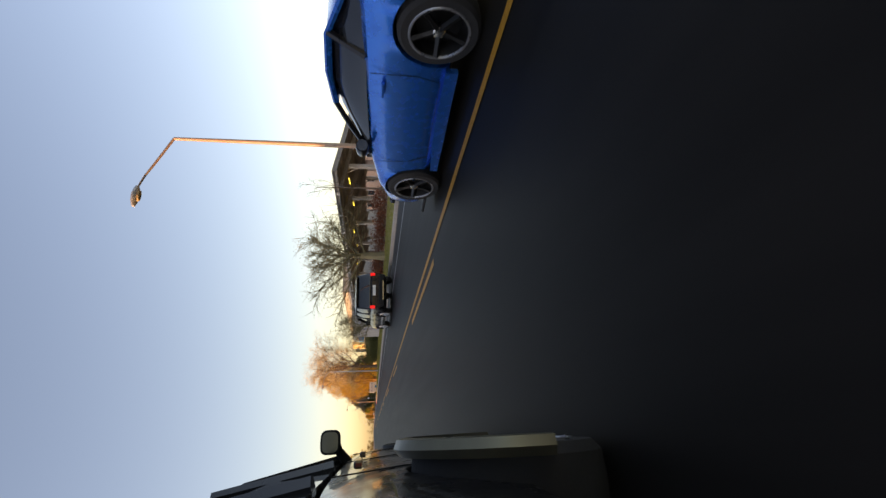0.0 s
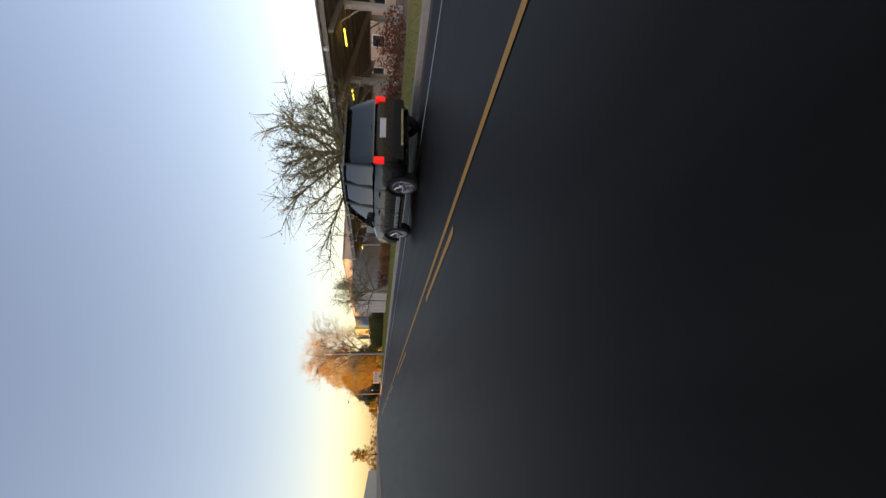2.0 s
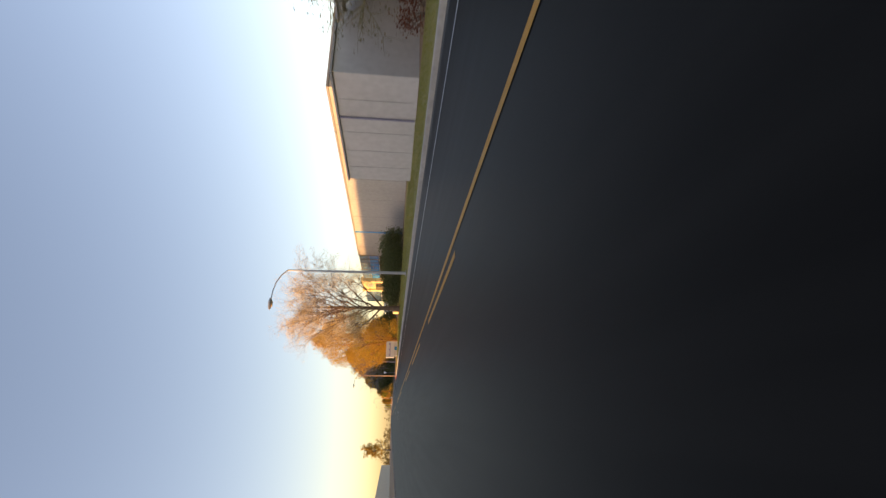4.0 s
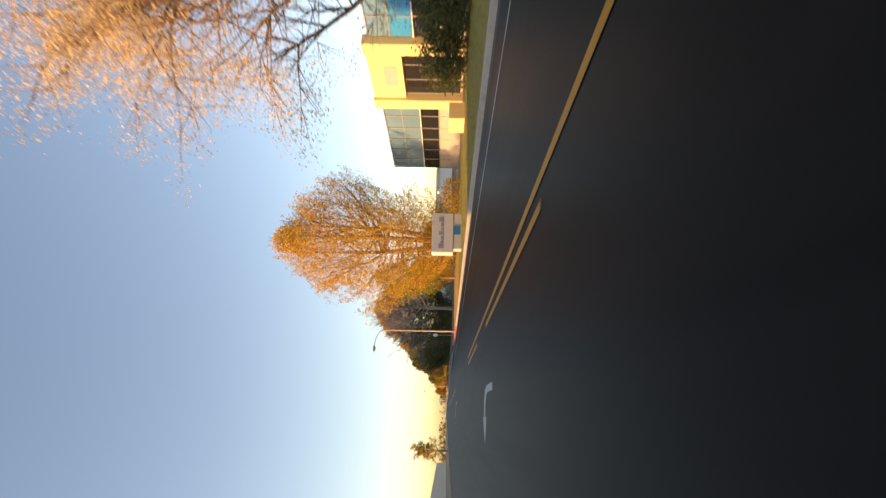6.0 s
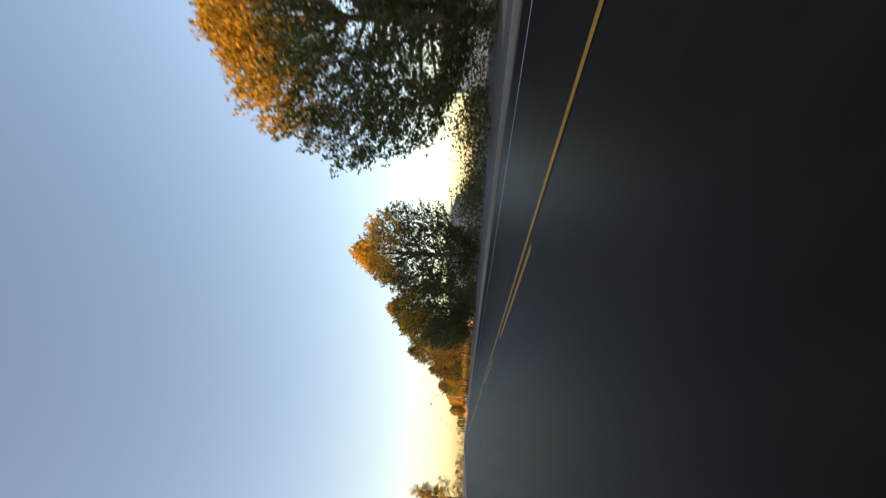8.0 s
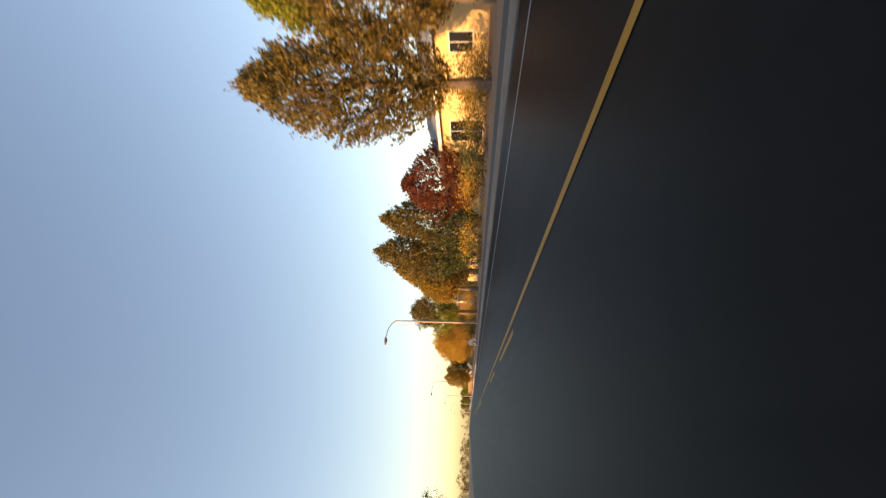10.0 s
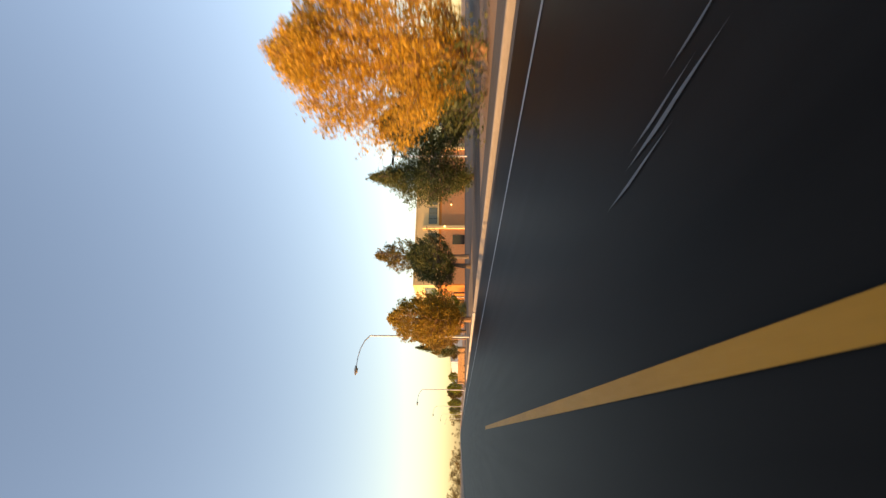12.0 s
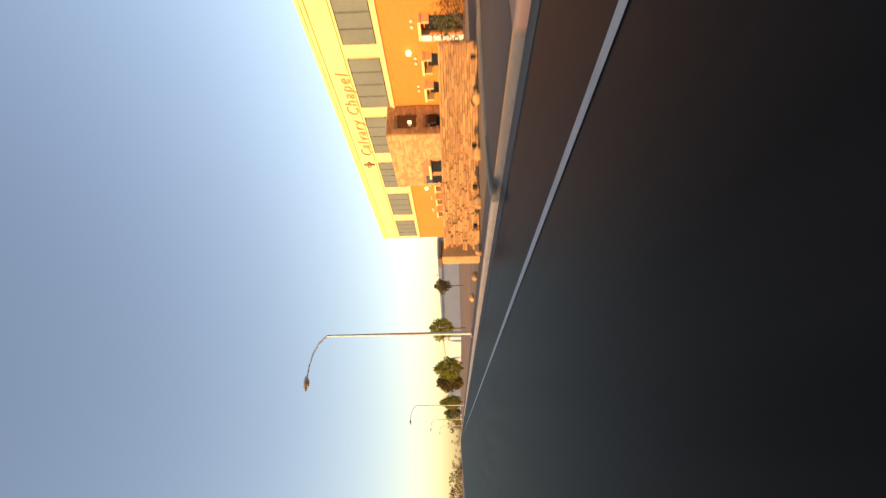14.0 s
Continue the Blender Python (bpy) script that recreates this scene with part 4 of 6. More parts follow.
# ---- low houses past the side street ----
def low_house(x0, x1, y0, y1, h, wall, label, windows=(), roof=0.9):
    root = thing("house", label, "house", "low houses")
    part("wall", Bld().box(x0, x1, y0, y1, 0.05, h), wall, root)
    xm = (x0 + x1) / 2
    part("roof", Bld().prism([(x0 - 0.5, h + 0.004), (x1 + 0.5, h + 0.004), (xm, h + roof)], "y", y0 - 0.4, y1 + 0.4), ROOF_GREY, root)
    part("fascia", Bld().box(x0 - 0.54, x0 - 0.505, y0 - 0.4, y1 + 0.4, h - 0.12, h + 0.1), WHITE, root)
    for a, w, z, hh in windows:
        win = part("window", Bld().box(x0 - 0.05, x0 - 0.003, a, a + w, z, z + hh), WHITE, root)
        part("pane", Bld().box(x0 - 0.062, x0 - 0.052, a + 0.06, a + w / 2 - 0.03, z + 0.06, z + hh - 0.06), DARK_GLASS, win)
        part("pane", Bld().box(x0 - 0.062, x0 - 0.052, a + w / 2 + 0.03, a + w - 0.06, z + 0.06, z + hh - 0.06), DARK_GLASS, win)
    return root




def cross_house(x0, x1, y, deep, h, wall, label, windows, lamps=(), roof=0.35):
    """A low flat-gabled house that faces back along the street."""
    root = thing("house", label, "house", "low houses")
    part("wall", Bld().box(x0, x1, y, y + deep, 0.05, h), wall, root)
    part("roof", Bld().prism([(y - 0.45, h + 0.004), (y + deep + 0.3, h + 0.004), (y + deep * 0.5, h + roof)], "x", x0 - 0.4, x1 + 0.4), ROOF_GREY, root)
    part("fascia", Bld().box(x0 - 0.4, x1 + 0.4, y - 0.49, y - 0.455, h - 0.16, h + 0.08), WHITE, root)
    part("plinth", Bld().box(x0 - 0.03, x1, y - 0.03, y - 0.003, 0.05, 0.5), CONCRETE, root)
    for a, w, z, hh in windows:
        win = part("window", Bld().box(a, a + w, y - 0.05, y - 0.003, z, z + hh), BARK_WARM, root, "brown framed window")
        n = max(1, round(w / 0.7))
        for i in range(n):
            c = a + 0.06 + i * (w - 0.06) / n
            part("pane", Bld().box(c, c + (w - 0.06) / n - 0.06, y - 0.062, y - 0.052, z + 0.07, z + hh - 0.07), DARK_GLASS, win)
    for a in lamps:
        part("eave_lamp", Bld().lathe([(-0.09, 0.0), (-0.06, 0.08), (0.06, 0.08), (0.09, 0.0)], "z", (a, y - 0.2, h - 0.28), 12), BULB_GLOW, root, "lit round lamp under the eave")
    return root


cross_house(26.6, 47.0, 166.0, 11.0, 3.35, WHITE, "low white house with brown windows and eave lamps", ((28.9, 1.8, 1.05, 1.25), (26.9, 1.2, 0.6, 1.7), (33.5, 1.6, 1.05, 1.25)), (27.6, 33.0, 36.5, 39.5))
cross_house(18.6, 26.0, 195.0, 9.0, 3.4, PALE_WALL, "low pale house with two small dark windows", ((22.6, 0.7, 1.7, 0.7), (21.4, 0.7, 1.7, 0.7)))
low_house(24, 34, 206, 218, 3.2, PALE_WALL, "low pale house among the trees", ((208, 1.0, 1.2, 1.2), (212, 1.0, 1.2, 1.2)), 1.0)
low_house(19, 29, 222, 240, 3.1, CHURCH_CREAM, "cream house wall glowing in the sun", ((226, 1.4, 0.9, 1.3), (233.0, 2.2, 0.2, 2.2)), 1.6)
low_house(21, 31, 252, 268, 2.8, CHURCH_CREAM, "low cream house behind shrubs in the sun", ((262.1, 1.1, 1.5, 1.0), (256, 1.4, 1.0, 1.2)), 1.2)
low_house(30, 44, 276, 292, 2.9, TAN, "low tan house behind trees", ((280, 1.4, 1.0, 1.2), (286, 1.4, 1.0, 1.2)), 0.9)


def garden_shed(x, y):
    root = thing("garden_shed", "small grey blue gabled shed under the trees", "shed", "", "", (x, y, 0.14))
    part("wall", Bld().prism([(-0.8, 0), (0.8, 0), (0.8, 1.35), (0, 2.0), (-0.8, 1.35)], "x", 0.0, 2.0), FAR_WALL, root)
    for s in (-1, 1):
        part("roof", Bld().prism([(0, 2.0), (s * 0.98, 1.2), (s * 0.98, 1.28), (0, 2.08)], "x", -0.15, 2.15), ROOF_GREY, root)
    door = part("door", Bld().box(-0.04, -0.003, -0.3, 0.35, 0.05, 1.3), WOOD_DARK, root, "dark wooden door")
    part("handle", Bld().box(-0.07, -0.042, 0.2, 0.24, 0.6, 0.75), GALV, door)
    return root


garden_shed(17.0, 246.0)


def oval_sign(x, y):
    root = thing("oval_sign", "white oval sign on a thin grey post", "sign", "", "", (x, y, 0.0))
    part("post", Bld().tube([(0, 0, 0), (0, 0, 2.2)], [0.025, 0.025], 8), GALV, root)
    part("sign_face", Bld().add([(0.21 * math.cos(6.2832 * k / 24), yy, 2.48 + 0.32 * math.sin(6.2832 * k / 24)) for yy in (-0.04, 0.04) for k in range(24)],
         [tuple(range(23, -1, -1)), tuple(range(24, 48))] + [(k, (k + 1) % 24, 24 + (k + 1) % 24, 24 + k) for k in range(24)]), WHITE, root)
    return root


oval_sign(10.5, 151.7)


def small_sign(x, y, w, h, z, label):
    root = thing("lot_sign", label, "sign", "", "", (x, y, 0.14))
    for a in (-w / 2 + 0.08, w / 2 - 0.08):
        part("post", Bld().box(a - 0.04, a + 0.04, -0.04, 0.04, 0, z + h), WHITE, root)
    part("board", Bld().box(-w / 2, w / 2, -0.09, -0.042, z, z + h, 0.01), WHITE, root)
    return root


small_sign(12.3, 274.4, 0.8, 0.45, 0.55, "white board sign on two short posts")
small_sign(9.9, 262.0, 0.7, 0.42, 0.45, "white board sign on two short posts")


root = thing("garden_wall", "low cream block wall with a worn coping", "wall")
part("wall", Bld().box(15.6, 15.8, 250.6, 256.2, 0.12, 1.22), CHURCH_CREAM, root)
part("coping", Bld().box(15.55, 15.85, 250.55, 256.25, 1.224, 1.30, 0.012), CONCRETE, root)
root = thing("utility_cabinet", "grey green metal cabinet beside the garden", "cabinet", "", "", (15.0, 262.3, 0.13))
part("body", Bld().box(-0.4, 0.4, -0.35, 0.35, 0.08, 0.85, 0.02), FAR_WALL, root)
part("lid", Bld().box(-0.43, 0.43, -0.38, 0.38, 0.854, 0.90, 0.012), FAR_WALL, root)
part("base", Bld().box(-0.45, 0.45, -0.4, 0.4, 0.0, 0.076), CONCRETE, root)


# ---- the church ----
def church():
    x, y0, y1, h, x1 = 26.0, 344.0, 376.5, 8.78, 54.4
    root = thing("church", "two-storey cream and tan stucco church lit by the low sun", "church")
    part("upper_wall", Bld().box(x, x1, y0, y1, 4.78, h), CHURCH_CREAM, root, "cream upper wall")
    part("lower_wall", Bld().box(x + 0.05, x1, y0 + 0.05, y1, 0.1, 4.776), CHURCH_TAN, root, "orange tan lower wall")
    part("brick_wall", Bld().box(x + 0.3, x1 - 0.02, y0 - 0.02, y0 + 0.046, 0.1, 4.3), BRICK, root, "red brown brick wall")
    part("ledge", Bld().box(x - 0.12, x1, y0 - 0.14, y1 + 0.05, 4.79, 4.97, 0.03), CHURCH_CREAM, root)
    part("parapet", Bld().box(x - 0.06, x1 + 0.02, y0 - 0.06, y1 + 0.06, h + 0.004, h + 0.22, 0.03), CHURCH_CREAM, root)
    for z in (7.25, 8.5):
        part("reveal", Bld().box(x - 0.02, x - 0.003, y0, y1, z, z + 0.05), CHURCH_TAN, root)

    def window_front(a, b):
        win = part("window", Bld().box(x - 0.05, x - 0.003, a, b, 5.06, 7.16), CHURCH_CREAM, root)
        n = 4
        w = (b - a - 0.16) / n
        part("backing", Bld().box(x - 0.056, x - 0.052, a + 0.06, b - 0.06, 5.12, 7.10), BLACK_TRIM, win)
        for i in range(n):
            c = a + 0.08 + i * w
            part("pane", Bld().box(x - 0.068, x - 0.06, c + 0.03, c + w - 0.03, 5.17, 7.05), PANE, win)

    for a, b in ((345.2, 349.6), (350.5, 354.9), (355.8, 360.2), (361.4, 365.4), (366.5, 370.8), (372.0, 375.9)):
        window_front(a, b)

    def window_side(a, b):
        win = part("window", Bld().box(a, b, y0 - 0.05, y0 - 0.003, 5.0, 6.75), CHURCH_CREAM, root)
        part("backing", Bld().box(a + 0.1, b - 0.1, y0 - 0.056, y0 - 0.052, 5.1, 6.65), BLACK_TRIM, win)
        w = (b - a - 0.2) / 3
        for i in range(3):
            part("pane", Bld().box(a + 0.1 + i * w + 0.04, a + 0.1 + (i + 1) * w - 0.04, y0 - 0.068, y0 - 0.06, 5.16, 6.6), PANE, win)

    for a in (27.4, 32.4, 37.5, 41.4, 46.1, 50.0):
        window_side(a, a + 3.5)
    for a in (36.9, 45.5, 53.8):
        part("pilaster", Bld().box(a - 0.3, a + 0.3, y0 - 0.35, y0 - 0.023, 0.1, 7.7, 0.03), CHURCH_CREAM, root, "cream pilaster")
        part("wall_lamp", Bld().lathe([(-0.12, 0.0), (-0.1, 0.1), (0.1, 0.1), (0.12, 0.0)], "z", (a, y0 - 0.48, 3.7), 12), BULB_GLOW, root, "lit amber wall lamp")
    part("door", Bld().box(33.6, 35.4, y0 - 0.06, y0 - 0.023, 0.15, 2.3), DARK_GLASS, root)
    for a in (30.0, 41.5, 49.5):
        part("wall_lamp", Bld().lathe([(-0.1, 0.0), (-0.08, 0.08), (0.08, 0.08), (0.1, 0.0)], "z", (a, y0 - 0.13, 2.6), 12), BULB_GLOW, root, "lit amber wall lamp")
    # doors with little hoods along the front
    for c in (348.3, 350.9, 353.2, 365.0, 367.4, 369.8):
        part("door", Bld().box(x - 0.02, x + 0.046, c - 0.45, c + 0.45, 0.12, 2.25), DARK_GLASS, root)
        hood = part("hood", Bld().box(x - 0.7, x + 0.04, c - 0.6, c + 0.6, 2.45, 2.6, 0.02), CHURCH_CREAM, root, "small cream hood over a door")
        part("bracket", Bld().box(x - 0.6, x + 0.04, c - 0.55, c - 0.47, 2.0, 2.446), CHURCH_CREAM, hood)
        part("bracket", Bld().box(x - 0.6, x + 0.04, c + 0.47, c + 0.55, 2.0, 2.446), CHURCH_CREAM, hood)
        for k in (-0.2, 0.2):
            part("wall_lamp", Bld().lathe([(-0.08, 0.0), (-0.06, 0.07), (0.06, 0.07), (0.08, 0.0)], "z", (x - 0.06, c + k, 3.0), 10), WHITE, root)
    part("post", Bld().box(x - 0.72, x - 0.6, 348.55, 348.9, 0.1, 2.446, 0.02), WHITE, root, "white post under the first hood")
    for c in (350.2, 365.6):
        part("wall_lamp", Bld().lathe([(-0.16, 0.0), (-0.12, 0.14), (0.12, 0.14), (0.16, 0.0)], "z", (x - 0.16, c, 3.35), 12), BULB_GLOW, root, "lit round wall lamp")
    # stone entrance block
    por = part("portico", Bld().box(23.6, 25.995, 354.9, 361.4, 0.1, 5.3, 0.02), BARK_WARM, root, "entrance block clad in tan ledge stone")
    for z0, z1 in ((3.3, 4.6), (1.5, 2.7)):
        part("opening", Bld().box(24.2, 25.2, 354.86, 354.897, z0, z1), DARK_GLASS, por)
    part("opening", Bld().box(23.56, 23.597, 358.0, 359.4, 0.3, 2.4), DARK_GLASS, por)
    part("opening", Bld().box(23.56, 23.597, 360.0, 361.0, 0.3, 3.0), DARK_GLASS, por)
    part("hood", Bld().box(23.0, 23.597, 357.8, 359.6, 2.5, 2.66, 0.02), CHURCH_CREAM, por)
    part("hanging_lamp", Bld().lathe([(-0.13, 0.0), (-0.09, 0.1), (0.09, 0.1), (0.13, 0.0)], "z", (24.5, 354.74, 3.75), 12), BULB_GLOW, por, "lit round lamp")
    rng = random.Random(5)
    st = Bld()
    z = 0.15
    while z < 5.2:
        hh = rng.uniform(0.09, 0.19)
        a = 354.92
        while a < 361.3:
            w = rng.uniform(0.25, 0.7)
            e = min(a + w, 361.38)
            if not (357.9 < (a + e) / 2 < 361.05 and z < 3.05):
                st.box(23.60 - rng.uniform(0.012, 0.05), 23.61, a + 0.008, e - 0.008, z + 0.007, z + hh - 0.007)
            a = e
        c = 23.62
        while c < 25.9:
            e = min(c + rng.uniform(0.2, 0.5), 25.98)
            m = (c + e) / 2
            if not (24.15 < m < 25.25 and (3.25 < z < 4.65 or 1.4 < z < 2.75)):
                st.box(c + 0.008, e - 0.008, 354.9 - rng.uniform(0.012, 0.05), 354.91, z + 0.007, z + hh - 0.007)
            c = e
        z += hh
    tagged(part("stone_cladding", st, STONE, por), "", "", "", "stuff")

    # the sign: raised letters and an emblem
    def words(text, size, yy, zz):
        cu = bpy.data.curves.new("letters", "FONT")
        cu.body, cu.size, cu.extrude = text, size, 0.02
        cu.space_character, cu.shear = 1.22, 0.2
        ob = new("letters_source", cu)
        me = bpy.data.meshes.new_from_object(ob.evaluated_get(bpy.context.evaluated_depsgraph_get()))
        bpy.data.objects.remove(ob)
        bpy.data.curves.remove(cu)
        me.transform(Matrix(((0, 0, 1, x - 0.05), (-1, 0, 0, yy), (0, 1, 0, zz), (0, 0, 0, 1))))
        # each letter is one loose piece
        bm = bmesh.new()
        bm.from_mesh(me)
        seen = set()
        for start in bm.verts:
            if start in seen:
                continue
            piece, todo = [], [start]
            seen.add(start)
            while todo:
                q = todo.pop()
                piece.append(q)
                for ed in q.link_edges:
                    o = ed.other_vert(q)
                    if o not in seen:
                        seen.add(o)
                        todo.append(o)
            num = {q: i for i, q in enumerate(piece)}
            faces = {f for q in piece for f in q.link_faces}
            b = Bld().add([q.co for q in piece], [tuple(num[q] for q in f.verts) for f in sorted(faces, key=lambda f: f.index)])
            part("letter", b, LETTER, root, "dark bronze raised sign letter")
        bm.free()

    words("Calvary Chapel", 1.15, 360.5, 7.36)
    em = Bld()
    for a, r in ((0.5, 0.42), (1.75, 0.5), (2.9, 0.42), (4.5, 0.36)):
        # a leaf-shaped loop
        q = []
        for k in range(13):
            w = 6.2832 * k / 12
            along_, side = r * (0.55 - 0.5 * math.cos(w)), r * 0.26 * math.sin(w)
            q.append((x - 0.06, 361.75 + along_ * math.cos(a) - side * math.sin(a), 7.75 + along_ * math.sin(a) + side * math.cos(a)))
        em.tube(q, [0.038] * 13, 5)
    part("emblem", em, BARK_BROWN, root, "dark bronze leaf-like emblem")
    return root


church()


def annex(x0, x1, y0, y1, h, label):
    root = thing("annex", label, "building", "church annexes")
    part("wall", Bld().box(x0, x1, y0, y1, 0.1, h), BRICK, root)
    part("coping", Bld().box(x0 - 0.1, x1 + 0.1, y0 - 0.1, y1, h + 0.004, h + 0.2, 0.02), CHURCH_CREAM, root)
    for i in range(int((x1 - x0) / 5)):
        a = x0 + 1.2 + 5 * i
        part("pilaster", Bld().box(a - 0.35, a + 0.35, y0 - 0.3, y0 - 0.004, 0.1, h - 0.02, 0.02), CHURCH_CREAM, root)
        win = part("window", Bld().box(a + 1.2, a + 2.6, y0 - 0.05, y0 - 0.004, 0.9, 2.4), CHURCH_CREAM, root)
        part("pane", Bld().box(a + 1.3, a + 2.5, y0 - 0.06, y0 - 0.052, 1.0, 2.3), DARK_GLASS, win)
        part("wall_lamp", Bld().lathe([(-0.12, 0), (-0.1, 0.1), (0.1, 0.1), (0.12, 0)], "z", (a, y0 - 0.42, 3.0), 10), BULB_GLOW, root, "lit amber wall lamp")
    part("roof_unit", Bld().box(x0 + 3, x0 + 5, y0 + 2, y0 + 4, h + 0.21, h + 1.1, 0.03), GALV, root, "grey roof unit")
    part("roof_unit", Bld().box(x0 + 9, x0 + 11, y0 + 2, y0 + 4, h + 0.21, h + 1.0, 0.03), GALV, root, "grey roof unit")
    return root


annex(54.8, 84, 346, 366, 4.6, "single-storey brick annex with cream pilasters")


def twin_lamp(x, y, h):
    root = thing("lot_lamp", "tall lot lamp with two flat heads", "lamp post", "", "", (x, y, 0.15))
    part("pole", Bld().tube([(0, 0, 0), (0, 0, h)], [0.11, 0.08], 10), GALV, root, "", True)
    for s in (-1, 1):
        part("lamp_head", Bld().box(s * 0.25 - 0.0 if s > 0 else -1.05, 1.05 if s > 0 else -0.25, -0.25, 0.25, h - 0.2, h + 0.0, 0.04), BLACK_TRIM, root)
        part("arm", Bld().tube([(0, 0, h - 0.1), (s * 0.3, 0, h - 0.1)], [0.04, 0.04], 6), GALV, root)
    return root


twin_lamp(31.8, 314.3, 8.55)


def stone_wall():
    """A low wall of stacked ledge stones that slants back from the pavement before the church."""
    root = thing("stone_wall", "low slanting wall of stacked tan ledge stones", "wall")
    rng = random.Random(9)
    shapes = []
    for k in range(6):
        w, hh = 0.11 + 0.045 * k, 0.056 + 0.006 * (k % 3)
        me = Bld().box(-w / 2, w / 2, -0.05 - 0.010 * k, 0.03, -hh / 2, hh / 2, 0.010).mesh("stone")
        me.materials.append(STONE_PIECE)
        shapes.append((w, me))
    corners = [(14.7, 339.5), (10.25, 343.0)]
    rows = []
    for (ax, ay), (bx, by) in zip(corners, corners[1:]):
        run, ang = math.hypot(bx - ax, by - ay), math.degrees(math.atan2(by - ay, bx - ax))
        core = part("core", Bld().box(0, run, -0.28, -0.02, 0.1, 1.22), STONE, root)
        core.matrix_basis = pose(ax, ay, 0, 0, 0, ang)
        place = pose(ax, ay, 0, 0, 0, ang) @ pose(0, 0, 0)
        z = 0.16
        while z < 1.18:
            a = rng.uniform(0, 0.1)
            while a < run - 0.1:
                w, me = rng.choice(shapes)
                rows.append((place @ pose(a + w / 2, 0.0, z + 0.035, 0, rng.uniform(-1.5, 1.5), 180 + rng.uniform(-4, 4)), me))
                a += w + 0.006
            z += 0.071
    for m, me in rows[:300]:
        ob = new("stone", me)
        ob.parent = root
        ob.matrix_basis = m
    rest = Bld()
    for m, me in rows[300:]:
        rest.add([m @ v.co for v in me.vertices], [tuple(q.vertices) for q in me.polygons])
    if rest.v:
        tagged(part("stones", rest, STONE, root), "", "", "", "stuff")
    part("pillar", Bld().box(9.85, 10.4, 343.05, 343.6, 0.1, 1.3, 0.02), STONE, root)
    part("cap", Bld().box(9.77, 10.48, 342.97, 343.68, 1.304, 1.4, 0.02), BARK, root)
    return root


stone_wall()
for i, (bx, by) in enumerate(((13.1, 339.9), (11.9, 340.7), (10.9, 341.6), (9.7, 342.2), (10.1, 345.5), (10.4, 349.0))):
    b = Bld().lathe([(0, 0.0), (0.02, 0.14), (0.10, 0.18), (0.19, 0.11), (0.22, 0.0)], "z", (0, 0, 0), 9)
    for k in range(len(b.v)):
        vx, vy, vz = b.v[k]
        s = 1 + 0.25 * math.sin(k * 2.1 + i)
        b.v[k] = (vx * s, vy * (1.2 + 0.2 * math.cos(k + i)), vz)
    ob = part("boulder", b, STONE)
    ob.matrix_basis = pose(bx, by, 0.13, 0, 0, 40 * i)
    tagged(ob, "small tan boulder on gravel before the wall", "boulder", "boulders")

for k in range(5):
    f = (0.5 + k) / 5
    root = thing("ground_light", "small black flood lamp at the foot of the stone wall", "flood lamp", "flood lamps at the wall", "", (14.45 - 4.45 * f, 339.05 + 3.5 * f, 0.15), 38)
    part("housing", Bld().box(-0.10, 0.10, -0.06, 0.06, 0.08, 0.2, 0.015), BLACK_TRIM, root)
    part("stake", Bld().tube([(0, 0, -0.04), (0, 0, 0.09)], [0.02, 0.02], 6), BLACK_TRIM, root)

# ---- far ground: pale low sheds and a line of trees ----
root = thing("far_shed", "long pale blue grey shed far off", "building")
part("wall", Bld().box(26, 70, 430, 470, 0.1, 4.2), FAR_WALL, root)
part("roof", Bld().prism([(25.6, 4.204), (70.4, 4.204), (48, 5.4)], "y", 429.6, 470.4), FAR_WALL, root)
root = thing("far_shed", "long pale shed far off in haze", "building")
part("wall", Bld().box(16, 40, 560, 600, 0.1, 5.0), FAR_WALL, root)
part("roof", Bld().prism([(15.6, 5.004), (40.4, 5.004), (28, 6.4)], "y", 559.6, 600.4), FAR_WALL, root)


def far_wood(x0, x1, y0, y1, h, n, seed):
    rng = np.random.default_rng(seed)
    k = n // 60
    cx, cy = rng.uniform(x0, x1, k), rng.uniform(y0, y1, k)
    cz = rng.uniform(0.05, 1, k) * h * (0.55 + 0.45 * np.sin(cx * 0.23 + cy * 0.11 + seed) ** 2)
    v, f = leaf_cloud(np.stack([cx, cy, cz], 1), 1.3, 60, 0.45, rng, 0.8)
    return tagged(part("far_wood", leaf_mesh("far_wood", v, f), FAR_GREEN), "distant line of autumn trees on the horizon", "trees", "", "stuff")


far_wood(12, 60, 640, 700, 9, 6000, 1)
far_wood(-80, -10, 620, 720, 10, 6000, 2)
far_wood(-300, 400, 1000, 1100, 14, 16000, 3)
far_wood(60, 200, 480, 520, 8, 6000, 4)

# ---- vehicles ----
def lerp(table, s):
    for (a, u), (b, v) in zip(table, table[1:]):
        if s <= b:
            k = (s - a) / (b - a)
            k = k * k * (3 - 2 * k) * 0.35 + k * 0.65
            return u + (v - u) * k
    return table[-1][1]


def squash(c):
    return math.copysign(abs(c) ** 0.55, c)


